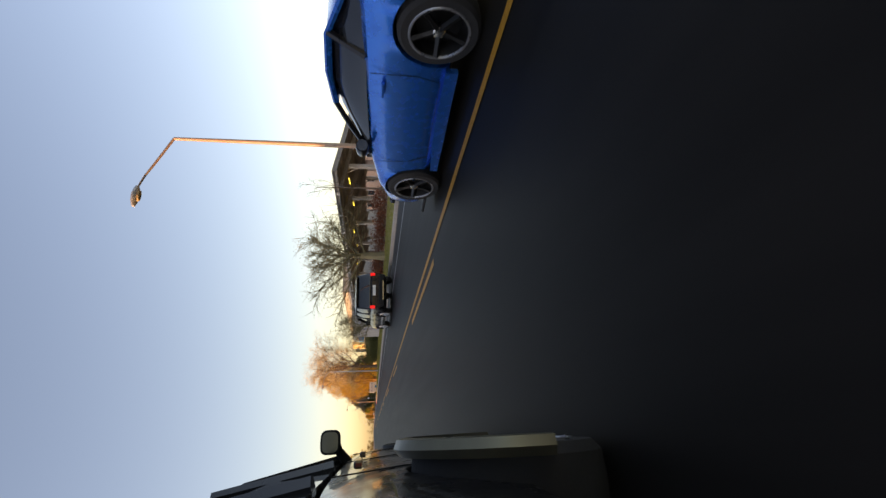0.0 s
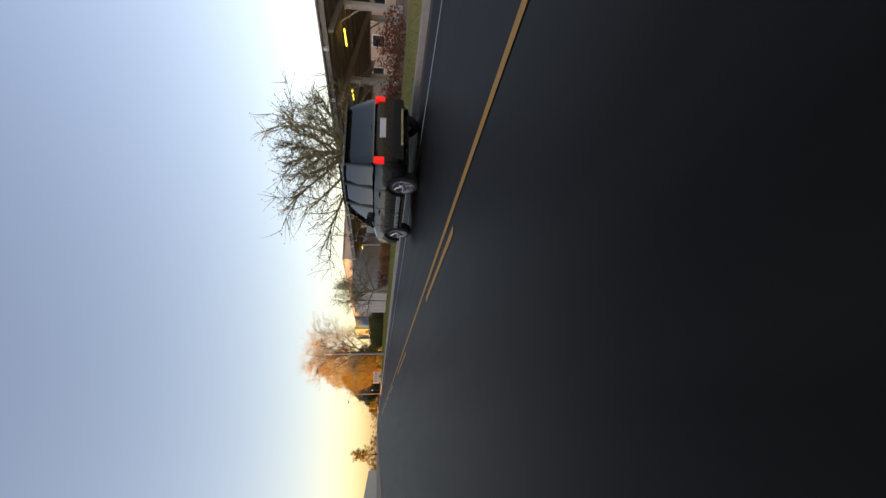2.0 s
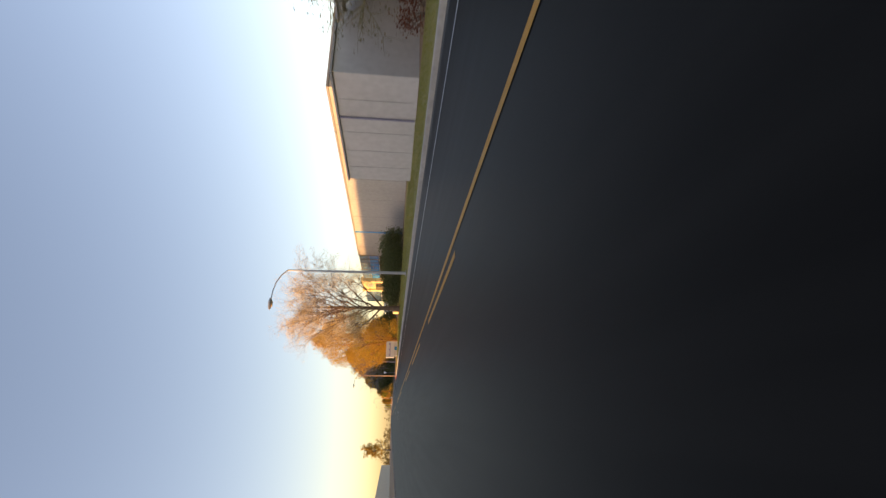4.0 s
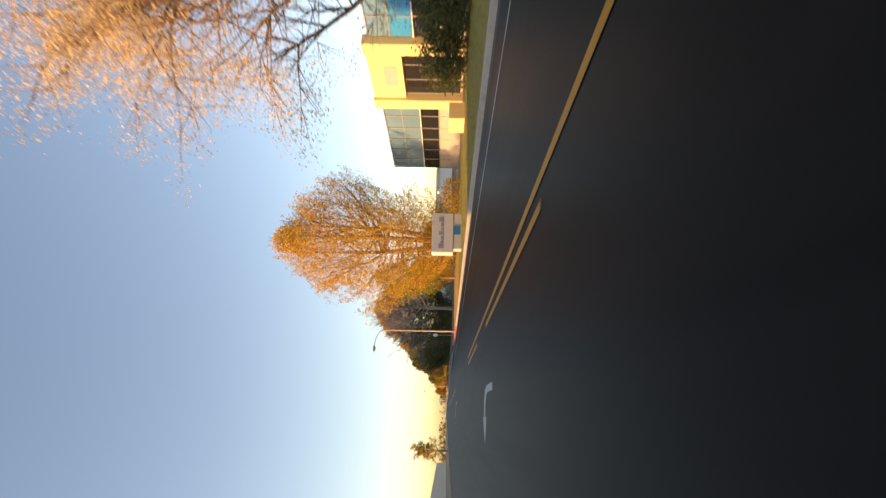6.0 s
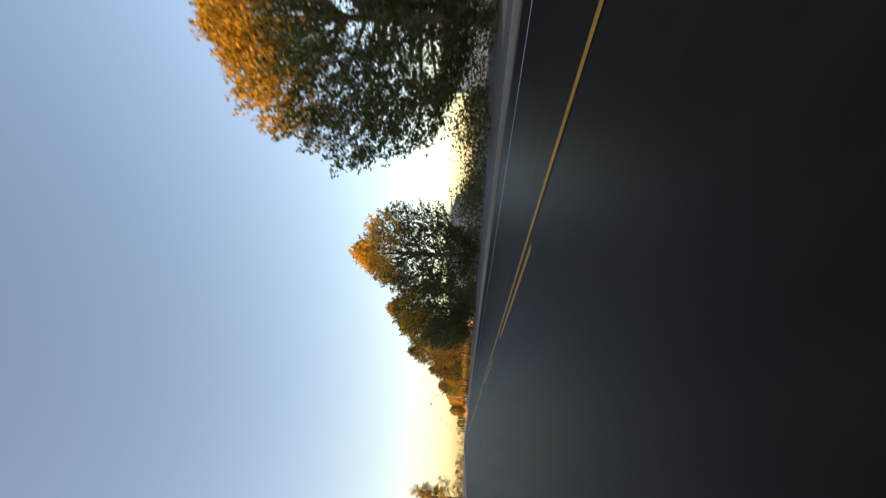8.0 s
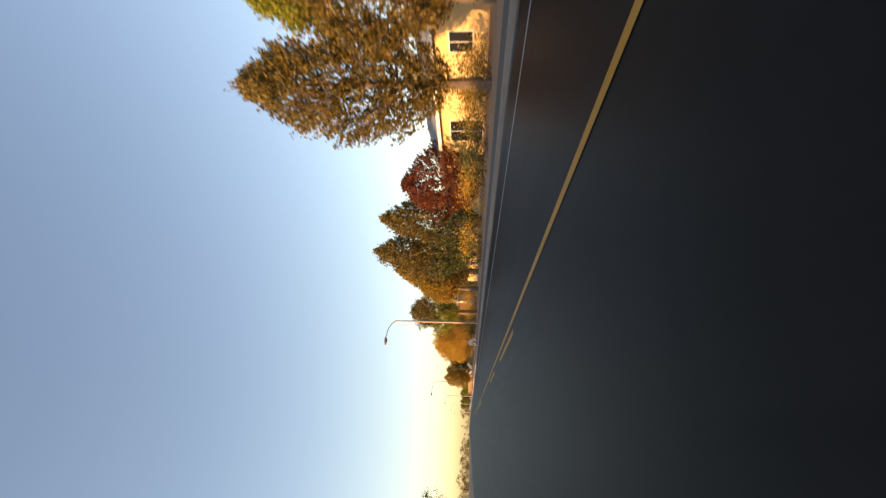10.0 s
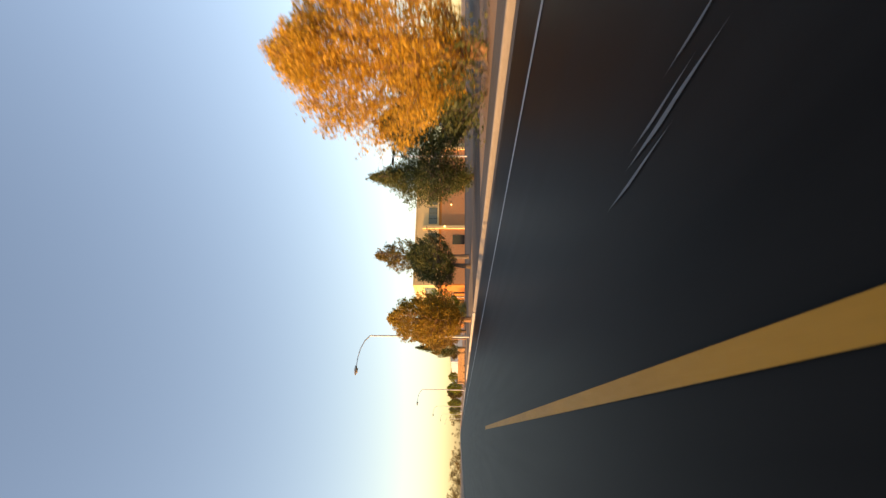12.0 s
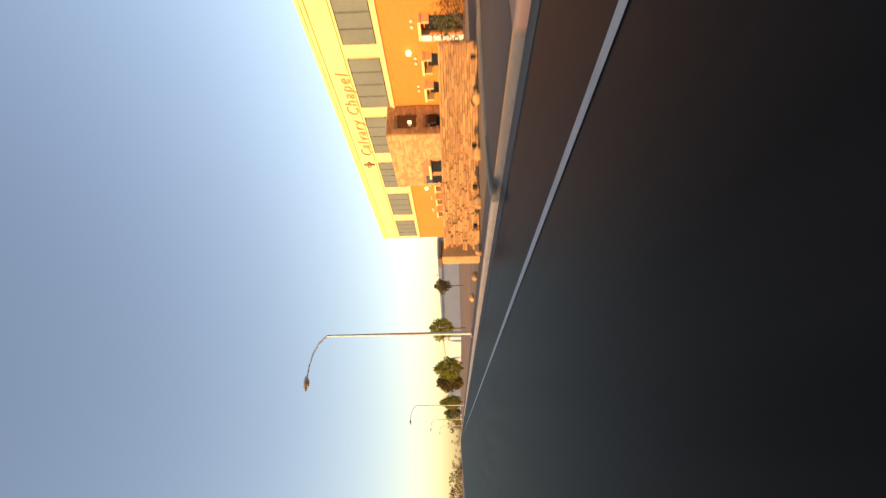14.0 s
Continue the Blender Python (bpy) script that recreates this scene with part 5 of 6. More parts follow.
def wheel(root, x, y, r, width, side, rim, spokes, lip):
    """Tyre, rim with a lip, spokes and a hub; the outer face looks to side * x."""
    s = side
    w = part("wheel", Bld().lathe([(-width / 2, r * 0.66), (-width / 2, r * 0.9), (-width * 0.36, r * 0.985), (0, r), (width * 0.36, r * 0.985), (width / 2, r * 0.9), (width / 2, r * 0.66)], "x", (x, y, r), 40), TYRE, root, "black tyre", True)
    part("rim", Bld().lathe([(s * width * 0.5, r * 0.71), (s * width * 0.52, r * 0.68), (s * width * 0.2, r * 0.6), (s * -width * 0.1, r * 0.55), (s * -width * 0.1, 0.02)], "x", (x, y, r), 40), RIM_BLACK if rim is RIM_BLACK else rim, w, "", True)
    part("rim_lip", Bld().lathe([(s * width * 0.5, r * 0.735), (s * width * 0.53, r * 0.72), (s * width * 0.53, r * 0.68), (s * width * 0.47, r * 0.66)], "x", (x, y, r), 40), lip, w, "bright rim lip", True)
    for k in range(spokes):
        a = 6.2832 * k / spokes
        u, v = math.cos(a), math.sin(a)
        q = [(x + s * width * 0.3, y + u * r * 0.1, r + v * r * 0.1), (x + s * width * 0.36, y + u * r * 0.4, r + v * r * 0.4), (x + s * width * 0.44, y + u * r * 0.67, r + v * r * 0.67)]
        part("spoke", Bld().tube(q, [r * 0.09, r * 0.07, r * 0.085], 5), rim, w)
    part("hub", Bld().lathe([(s * width * 0.28, r * 0.17), (s * width * 0.4, r * 0.15), (s * width * 0.43, r * 0.09), (s * width * 0.43, 0.0)], "x", (x, y, r), 20), CHROME, w, "bright hub cap", True)
    return w


def body_shell(top, bottom, half, wheels, arch, length):
    """The lower body: rings across the car from the tail (0) to the nose (length), with real wheel arches."""
    st = set(i * length / 44 for i in range(45))
    for c in wheels:
        st |= {c + arch * math.cos(math.pi * k / 14) for k in range(15)}
    b, rings = Bld(), []
    for s in sorted(st):
        zt, w, zb = lerp(top, s), lerp(half, s), lerp(bottom, s)
        ring_low = zb
        for c in wheels:
            if abs(s - c) < arch:
                ring_low = max(ring_low, 0.33 + math.sqrt(max(arch * arch - (s - c) ** 2, 0)))
        h = zt - zb
        hw = [(w * 0.93, ring_low)] + [(w * a, max(zb + h * q, ring_low + 0.004 * (i + 1))) for i, (a, q) in enumerate(((0.985, 0.08), (1.0, 0.28), (1.003, 0.48), (0.992, 0.66), (0.972, 0.82)))]
        hw += [(w * 0.94, zt - 0.045), (w * 0.88, zt - 0.008), (w * 0.6, zt + 0.012)]
        rings.append([(a, s, z) for a, z in hw] + [(-a, s, z) for a, z in reversed(hw)])
    return b.loft(rings)


def greenhouse(stations, drop=0.0):
    b, rings = Bld(), []
    for s, zb, zr, wb, wr in stations:
        h = zr - zb
        hw = [(wb, zb), (wb * 0.55 + wr * 0.45 + 0.02, zb + h * 0.5), (wr, zr - 0.06 * min(1, h * 4) - drop), (wr - 0.14, zr - drop), ]
        rings.append([(a, s, z) for a, z in hw] + [(-a, s, z) for a, z in reversed(hw)])
    return b.loft(rings)


def blue_coupe(x, y_hub):
    """Front wheel centre at y_hub; nose towards +y; its near flank at x."""
    L, half = 4.35, 0.89
    base = y_hub - 3.45
    root = thing("car", "bright blue two-door coupe with black wheels and a dark glasshouse", "car", "", "", (x + half, base, 0))
    top = [(0, 0.86), (0.15, 0.98), (0.7, 1.02), (1.6, 0.99), (2.5, 0.96), (2.9, 0.93), (3.5, 0.84), (4.0, 0.72), (4.25, 0.60), (4.35, 0.50)]
    bot = [(0, 0.38), (0.3, 0.24), (1.0, 0.20), (3.0, 0.20), (3.9, 0.20), (4.2, 0.22), (4.35, 0.30)]
    wid = [(0, 0.72), (0.25, 0.84), (0.9, 0.89), (2.0, 0.875), (3.0, 0.88), (3.5, 0.89), (4.0, 0.82), (4.25, 0.70), (4.35, 0.58)]
    part("body", body_shell(top, bot, wid, (0.9, 3.45), 0.41, L), CAR_BLUE, root, "bright blue painted body", True)
    gh = [(0.45, 0.98, 1.0, 0.74, 0.60), (0.75, 0.98, 1.16, 0.78, 0.62), (1.25, 0.97, 1.31, 0.80, 0.60), (1.8, 0.97, 1.345, 0.80, 0.60), (2.2, 0.96, 1.29, 0.80, 0.60), (2.75, 0.94, 1.02, 0.80, 0.66), (2.92, 0.93, 0.945, 0.78, 0.66)]
    part("glasshouse", greenhouse(gh), DARK_GLASS, root, "dark glass of the cabin", True)
    part("roof_panel", greenhouse([(0.85, 1.17, 1.215, 0.64, 0.62), (1.25, 1.28, 1.325, 0.63, 0.61), (1.8, 1.31, 1.36, 0.63, 0.61), (2.15, 1.27, 1.315, 0.63, 0.61)]), CAR_BLUE, root, "", True)
    for s in (-1, 1):
        part("pillar", Bld().tube([(s * 0.79, 2.82, 0.94), (s * 0.70, 2.45, 1.16), (s * 0.615, 2.15, 1.31)], [0.035, 0.03, 0.03], 6), CAR_BLACK, root, "", True)
        part("roof_rail", Bld().tube([(s * 0.615, 2.15, 1.31), (s * 0.62, 1.7, 1.35), (s * 0.62, 1.25, 1.32), (s * 0.68, 0.8, 1.15), (s * 0.76, 0.45, 0.99)], [0.03] * 5, 6), CAR_BLUE, root, "", True)
        part("pillar", Bld().tube([(s * 0.80, 1.3, 0.97), (s * 0.63, 1.22, 1.31)], [0.04, 0.035], 6), CAR_BLACK, root)
        part("skirt", Bld().prism([(1.35, 0.12), (3.05, 0.10), (3.05, 0.19), (2.2, 0.245), (1.35, 0.24)], "x", s * 0.86 - 0.03, s * 0.86 + 0.03), CAR_BLUE, root, "blue side skirt", False)
        part("door_seam", Bld().tube([(s * 0.885, 1.42, 0.93), (s * 0.893, 1.42, 0.5), (s * 0.88, 1.5, 0.27), (s * 0.88, 2.75, 0.27), (s * 0.892, 2.85, 0.5), (s * 0.875, 2.88, 0.88)], [0.004] * 6, 4), BLACK_TRIM, root)
        part("door_handle", Bld().box(min(s * 0.875, s * 0.915), max(s * 0.875, s * 0.915), 1.52, 1.72, 0.80, 0.83, 0.008), CAR_BLUE, root)
        mir = Bld()
        mir.loft([[(s * (0.93 + 0.0) + 0.09 * math.cos(6.2832 * k / 14) * wv, 2.55 + dy, 1.03 + 0.075 * math.sin(6.2832 * k / 14) * wv) for k in range(14)] for dy, wv in ((-0.06, 0.95), (-0.03, 1.0), (0.06, 0.85), (0.13, 0.4))])
        m = part("mirror", mir, CAR_BLACK, root, "black door mirror", True)
        part("mirror_arm", Bld().tube([(s * 0.80, 2.6, 0.95), (s * 0.90, 2.58, 0.99)], [0.03, 0.03], 6), BLACK_TRIM, m)
        part("mirror_glass", Bld().add([(s * 0.93 + 0.075 * math.cos(6.2832 * k / 14), 2.485, 1.03 + 0.062 * math.sin(6.2832 * k / 14)) for k in range(14)], [tuple(range(14))]), CHROME, m)
        part("headlight", Bld().box(s * 0.58 - 0.15, s * 0.58 + 0.15, 4.14, 4.27, 0.58, 0.66, 0.03), DARK_GLASS, root)
        part("taillight", Bld().box(s * 0.58 - 0.14, s * 0.58 + 0.14, 0.0, 0.05, 0.77, 0.84, 0.02), RED_DARK, root)
        wheel(root, s * 0.81, 3.45, 0.36, 0.22, s, RIM_BLACK, 5, RIM_GREY)
        wheel(root, s * 0.81, 0.9, 0.36, 0.22, s, RIM_BLACK, 5, RIM_GREY)
    part("splitter", Bld().box(-0.80, 0.80, 3.95, 4.40, 0.13, 0.17, 0.02), BLACK_TRIM, root, "black front splitter")
    part("grille", Bld().box(-0.45, 0.45, 4.30, 4.36, 0.26, 0.42, 0.02), BLACK_TRIM, root)
    part("number_plate", Bld().box(-0.15, 0.15, -0.012, 0.01, 0.52, 0.63), SIGN_GREY, root)
    part("underbody", Bld().box(-0.7, 0.7, 0.4, 3.95, 0.16, 0.3), BLACK_TRIM, root)
    return root


def black_suv(x, y, label, paint, rims, category="car", mirror=(0.97, 3.02, 1.22, 0.105, 0.095), flare=0.955, strip=None):
    """A tall estate car; x is the middle, y its tail, nose towards +y."""
    L = 4.95
    root = thing("suv", label, category, "", "", (x, y, 0))
    top = [(0, 0.98), (0.1, 1.08), (1.5, 1.12), (3.3, 1.12), (3.6, 1.10), (4.4, 1.04), (4.8, 0.95), (4.95, 0.80)]
    bot = [(0, 0.50), (0.3, 0.36), (1.2, 0.32), (3.6, 0.32), (4.7, 0.34), (4.95, 0.45)]
    wid = [(0, 0.86), (0.2, 0.93), (1.0, 0.96), (3.8, 0.96), (4.5, 0.93), (4.85, 0.86), (4.95, 0.76)]
    part("body", body_shell(top, bot, wid, (1.0, 3.85), 0.42, L), paint, root, "", True)
    gh = [(0.05, 1.08, 1.12, 0.88, 0.80), (0.28, 1.09, 1.74, 0.89, 0.76), (0.8, 1.11, 1.80, 0.90, 0.76), (2.0, 1.11, 1.82, 0.90, 0.76), (2.75, 1.11, 1.78, 0.90, 0.76), (3.45, 1.11, 1.20, 0.89, 0.76), (3.6, 1.10, 1.115, 0.88, 0.76)]
    part("glasshouse", greenhouse(gh), DARK_GLASS, root, "", True)
    part("roof_panel", greenhouse([(0.12, 1.72, 1.755, 0.78, 0.76), (0.8, 1.76, 1.835, 0.79, 0.76), (2.0, 1.78, 1.85, 0.79, 0.76), (2.78, 1.73, 1.80, 0.79, 0.76)]), paint, root, "", True)
    for s in (-1, 1):
        for a, c in (((0.895, 0.16, 1.1), (0.78, 0.32, 1.74)), ((0.905, 1.15, 1.11), (0.785, 1.2, 1.77)), ((0.905, 2.2, 1.11), (0.785, 2.2, 1.79)), ((0.895, 3.5, 1.11), (0.78, 2.75, 1.76))):
            part("pillar", Bld().tube([(s * a[0], a[1], a[2]), (s * c[0], c[1], c[2])], [0.05, 0.04], 6), paint, root)
        part("roof_rack", Bld().tube([(s * 0.66, 0.6, 1.88), (s * 0.66, 2.5, 1.88)], [0.018, 0.018], 6), BLACK_TRIM, root)
        if strip:
            part("side_strip", Bld().prism([(2.02, 0.452), (3.52, 0.412), (3.53, 0.424), (2.02, 0.470)], "x", s * 0.966 - 0.006, s * 0.966 + 0.006), strip, root, "thin chrome side strip")
        else:
            part("sill_trim", Bld().box(s * 0.955 - 0.02, s * 0.955 + 0.02, 1.48, 3.38, 0.42, 0.52, 0.008), RIM_GREY, root, "side moulding")
        if not strip:
            part("running_board", Bld().box(min(s * 0.84, s * 0.97), max(s * 0.84, s * 0.97), 1.5, 3.35, 0.30, 0.36, 0.012), BLACK_TRIM, root)
        for c in (1.0, 3.85):
            out = flare if c < 2 else 0.955
            pts = [(s * out, c + 0.44 * math.cos(math.pi * k / 12), 0.33 + 0.44 * math.sin(math.pi * k / 12)) for k in range(13)]
            part("arch_flare", Bld().tube(pts, [0.035] * 13, 6), SHEEN_TRIM if strip and c < 2 else BLACK_TRIM, root, "", True)
            wheel(root, s * (out - 0.125), c, 0.37, 0.25, s, rims, 6, rims)
        mx, my, mz, mw, mh = mirror
        ring = [(squash(math.cos(6.2832 * k / 20)), squash(math.sin(6.2832 * k / 20))) for k in range(20)]
        m = part("mirror", Bld().loft([[(s * (mx + mw * wv * u), my + dy, mz + mh * wv * v) for u, v in ring] for dy, wv in ((-0.07, 0.94), (-0.05, 1.0), (0.03, 0.97), (0.08, 0.82), (0.12, 0.45))]), BLACK_TRIM, root, "black door mirror", True)
        part("mirror_glass", Bld().add([(s * (mx + mw * 0.82 * u), my - 0.075, mz + mh * 0.8 * v) for u, v in ring], [tuple(range(20))]), MIRROR_DARK, m)
        part("mirror_arm", Bld().tube([(s * 0.87, my + 0.1, 1.06), (s * (mx - mw * 0.7), my + 0.05, mz - mh * 0.75), (s * (mx - mw * 0.2), my + 0.02, mz - mh * 0.6)], [0.045, 0.032, 0.03], 8), BLACK_TRIM, m)
        for c in (1.35, 2.35):
            part("door_handle", Bld().box(min(s * 0.95, s * 0.985), max(s * 0.95, s * 0.985), c, c + 0.2, 0.93, 0.965, 0.008), paint, root)
        for c in (1.2, 2.2, 3.3):
            part("door_seam", Bld().tube([(s * 0.962, c, 0.45), (s * 0.964, c, 0.75), (s * 0.935, c, 1.05)], [0.004] * 3, 4), BLACK_TRIM, root)
        part("taillight", Bld().box(s * 0.83 - 0.07, s * 0.83 + 0.07, -0.02, 0.10, 0.85, 1.08, 0.02), RED_LENS, root, "lit red tail light")
        part("headlight", Bld().box(s * 0.66 - 0.16, s * 0.66 + 0.16, 4.80, 4.93, 0.78, 0.92, 0.03), PANE, root)
        part("exhaust", Bld().lathe([(-0.10, 0.05), (0.1, 0.05), (0.1, 0.04), (-0.08, 0.04)], "y", (s * 0.5, 0.05, 0.36), 12), CHROME, root)
    part("bumper", Bld().box(-0.80, 0.80, -0.09, 0.1, 0.42, 0.66, 0.04), BLACK_TRIM, root, "rear bumper")
    part("bumper_trim", Bld().box(-0.5, 0.5, -0.10, -0.093, 0.43, 0.48), CHROME, root)
    part("number_plate", Bld().box(-0.26, 0.26, -0.035, -0.005, 0.82, 0.96), WHITE, root)
    part("underbody", Bld().box(-0.75, 0.75, 0.3, 4.6, 0.28, 0.42), BLACK_TRIM, root)
    part("wiper", Bld().tube([(0.0, 0.06, 1.14), (0.45, 0.10, 1.2)], [0.01, 0.01], 5), BLACK_TRIM, root)
    return root


blue_coupe(3.2, 5.28)
black_suv(6.6, 21.25, "black estate car with lit tail lights by the kerb", CAR_BLACK, RIM_GREY)
black_suv(-0.965, 0.87, "black estate car with a large door mirror in the turn lane", CAR_BLACK, RIM_GREY, mirror=(1.045, 2.93, 1.20, 0.088, 0.074), flare=1.038, strip=CHROME)

# ---- trees and shrubs, along the street ----
tree(12.1, 30.7, 6.4, 4.0, 0.27, L_OLIVE, "sparse spreading tree with few olive leaves", BARK_OLIVE, per=1, leaf=0.035, spread=0.08, limbs=16, subs=12, twigs=9, seed=11, clear=0.26)
tree(12.9, 22.3, 5.1, 0.8, 0.05, None, "small bare young tree on the lawn", per=0, limbs=9, subs=6, twigs=4, seed=12, rise=1.6, clear=0.3)
tree(12.6, 41.6, 4.7, 0.6, 0.05, None, "small bare young tree on the lawn", per=0, limbs=9, subs=6, twigs=4, seed=13, rise=1.6, clear=0.35)
tree(11.9, 51.2, 5.2, 2.8, 0.17, L_OLIVE, "bent little tree with thin olive twigs", BARK_OLIVE, per=2, leaf=0.035, spread=0.12, limbs=14, subs=11, twigs=8, seed=14, lean=(-0.4, 0.8), clear=0.25)
tree(13.6, 100.5, 16.2, 5.7, 0.31, L_PINK, "tall bare tree with pale orange twig tips", BARK_BROWN, outer=0.60, per=34, leaf=0.04, spread=0.34, limbs=18, subs=13, twigs=7, seed=15, rise=1.35, clear=0.14)
plume_tree(13.4, 124.3, 15.2, 6.5, 0.24, L_ORANGE, "large spreading tree in orange autumn leaf", BARK_WARM, low=0.10, sprays=3000, count=28, leaf=0.062, length=1.5, lift=1.0, lobes=24, stems=5, hollow=0.25, shape=0.62, belly=0.42, lump=0.42, seed=16)
plume_tree(19.7, 139.0, 4.4, 3.2, 0.12, L_GREEN, "broad dark green tree behind the mulch bed", low=0.10, sprays=800, count=18, leaf=0.09, length=0.8, lobes=12, lump=0.4, seed=70)
plume_tree(13.5, 134.3, 8.7, 3.2, 0.09, L_LIME, "golden green tree on the mulch bed", BARK_WARM, low=0.2, sprays=620, count=20, leaf=0.075, length=0.8, lobes=12, lump=0.45, seed=17)
tree(11.6, 140.0, 9.9, 5.1, 0.17, None, "bare spreading tree with many fine twigs", BARK_GREY, per=0, limbs=24, subs=15, twigs=13, seed=18, clear=0.33)
# The next dark trees carry the low sun as gold or orange tops.
plume_tree(15.8, 161.0, 12.9, 6.6, 0.28, L_GREEN, "tall dark tree, upper crown painted sunlit gold", low=0.12, sprays=3000, count=22, leaf=0.10, length=1.1, lobes=24, top_leaves=L_GOLD, turn=0.62, belly=0.4, shape=0.7, seed=19)
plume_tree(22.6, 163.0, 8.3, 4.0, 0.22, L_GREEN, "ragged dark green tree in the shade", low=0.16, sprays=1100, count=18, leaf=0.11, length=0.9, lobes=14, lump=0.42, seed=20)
plume_tree(13.2, 180.0, 10.4, 4.6, 0.24, L_GREEN, "dark tree, top painted sunlit orange", low=0.12, sprays=1200, count=18, leaf=0.11, length=1.0, lobes=16, top_leaves=L_ORANGE, turn=0.62, seed=21)
plume_tree(12.4, 192.0, 9.4, 3.8, 0.24, L_GREEN, "dark tree, top painted sunlit gold", low=0.12, sprays=1100, count=18, leaf=0.11, length=1.0, lobes=16, top_leaves=L_GOLD, turn=0.55, seed=22)
plume_tree(13.2, 203.5, 9.6, 3.6, 0.24, L_GREEN, "dark tree, top painted sunlit gold", low=0.12, sprays=1000, count=18, leaf=0.11, length=1.0, lobes=16, top_leaves=L_GOLD, turn=0.5, seed=23)
plume_tree(13.8, 224.0, 11.2, 2.7, 0.22, L_OLIVE, "tall olive brown tree before a sunlit house", low=0.2, sprays=1300, count=20, leaf=0.085, length=0.9, lobes=18, lump=0.4, seed=24)
plume_tree(15.8, 218.8, 8.2, 2.6, 0.2, L_OLIVE, "olive brown tree beside the pavement", low=0.2, sprays=800, count=20, leaf=0.085, length=0.9, lobes=14, lump=0.4, seed=64)
plume_tree(14.6, 220.6, 9.2, 2.5, 0.2, L_OLIVE, "olive gold tree by the pavement", low=0.22, sprays=950, count=20, leaf=0.085, length=0.9, lobes=14, lump=0.4, top_leaves=L_LIME, turn=0.7, seed=68)
plume_tree(17.0, 237.8, 6.2, 3.3, 0.14, L_RED, "dark red maple by a sunlit house", low=0.10, sprays=1100, count=20, leaf=0.08, length=0.6, lobes=12, seed=25)
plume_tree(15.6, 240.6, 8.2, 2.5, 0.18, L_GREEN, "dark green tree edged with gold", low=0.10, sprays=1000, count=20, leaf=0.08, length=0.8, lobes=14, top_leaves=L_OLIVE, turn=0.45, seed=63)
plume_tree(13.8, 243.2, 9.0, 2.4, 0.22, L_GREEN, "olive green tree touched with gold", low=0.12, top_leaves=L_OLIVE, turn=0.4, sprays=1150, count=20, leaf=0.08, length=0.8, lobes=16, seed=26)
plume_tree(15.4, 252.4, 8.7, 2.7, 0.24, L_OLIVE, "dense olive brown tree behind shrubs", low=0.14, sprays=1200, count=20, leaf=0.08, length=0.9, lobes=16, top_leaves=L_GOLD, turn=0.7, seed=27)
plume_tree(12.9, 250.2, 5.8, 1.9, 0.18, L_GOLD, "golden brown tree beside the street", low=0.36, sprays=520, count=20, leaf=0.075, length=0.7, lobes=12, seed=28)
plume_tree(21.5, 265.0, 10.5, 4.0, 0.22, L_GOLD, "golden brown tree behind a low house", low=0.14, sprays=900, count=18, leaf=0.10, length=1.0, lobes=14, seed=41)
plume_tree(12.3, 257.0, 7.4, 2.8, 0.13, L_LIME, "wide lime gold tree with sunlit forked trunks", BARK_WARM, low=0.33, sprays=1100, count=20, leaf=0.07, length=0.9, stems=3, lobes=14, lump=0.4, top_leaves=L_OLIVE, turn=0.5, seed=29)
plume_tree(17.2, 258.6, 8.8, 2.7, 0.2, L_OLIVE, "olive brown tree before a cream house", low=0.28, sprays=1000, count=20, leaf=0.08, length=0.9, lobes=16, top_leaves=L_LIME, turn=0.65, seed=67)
tree(10.5, 264.6, 5.6, 1.9, 0.13, L_ORANGE, "leaning orange tree with thin twigs", BARK_WARM, per=8, leaf=0.05, spread=0.16, limbs=14, subs=10, twigs=6, seed=42, clear=0.2, lean=(0.5, 1.2))
plume_tree(13.0, 271.5, 5.2, 2.3, 0.15, L_ORANGE, "rounded orange brown tree beside the pavement", BARK_WARM, low=0.14, sprays=620, count=20, leaf=0.075, length=0.7, lobes=12, seed=60)
plume_tree(12.6, 281.0, 6.4, 2.9, 0.15, L_ORANGE, "feathery orange tree beside the lot", BARK_WARM, low=0.16, sprays=1700, count=26, leaf=0.05, length=0.95, stems=2, lift=0.8, lobes=16, lump=0.36, seed=30)
plume_tree(18.2, 290.6, 5.4, 2.9, 0.14, L_GREEN, "dark green spreading juniper", low=0.10, sprays=1100, count=22, leaf=0.065, length=0.9, lift=0.5, lobes=10, lump=0.4, lean=(-0.4, 0.3), seed=31)
plume_tree(15.6, 292.6, 6.0, 2.1, 0.14, L_GREEN, "dark green juniper with pointed leaning tips", low=0.10, sprays=1000, count=26, leaf=0.055, length=1.2, lift=1.3, lobes=9, lump=0.5, shape=1.0, belly=0.3, seed=32)
plume_tree(9.85, 301.7, 5.95, 2.1, 0.17, L_GOLD, "rounded golden tree on the gravel island", BARK_WARM, low=0.16, sprays=1150, count=22, leaf=0.06, length=0.6, lobes=16, seed=33)
plume_tree(16.6, 307.0, 8.3, 1.8, 0.17, L_OLIVE, "tall olive tree with sunlit top", low=0.3, sprays=560, count=18, leaf=0.07, length=0.7, lobes=14, lump=0.45, seed=34)
plume_tree(13.7, 301.6, 4.7, 2.5, 0.15, L_GREEN, "leaning dark green pine", low=0.30, sprays=850, count=24, leaf=0.055, length=0.6, lobes=10, lump=0.4, lean=(0.5, -0.5), seed=35)
plume_tree(14.4, 326.6, 6.9, 2.7, 0.075, L_BROWN, "leafy brown gold tree with forked trunks", BARK_BROWN, low=0.15, sprays=1250, count=22, leaf=0.065, length=0.8, stems=4, lobes=18, lump=0.36, seed=36)
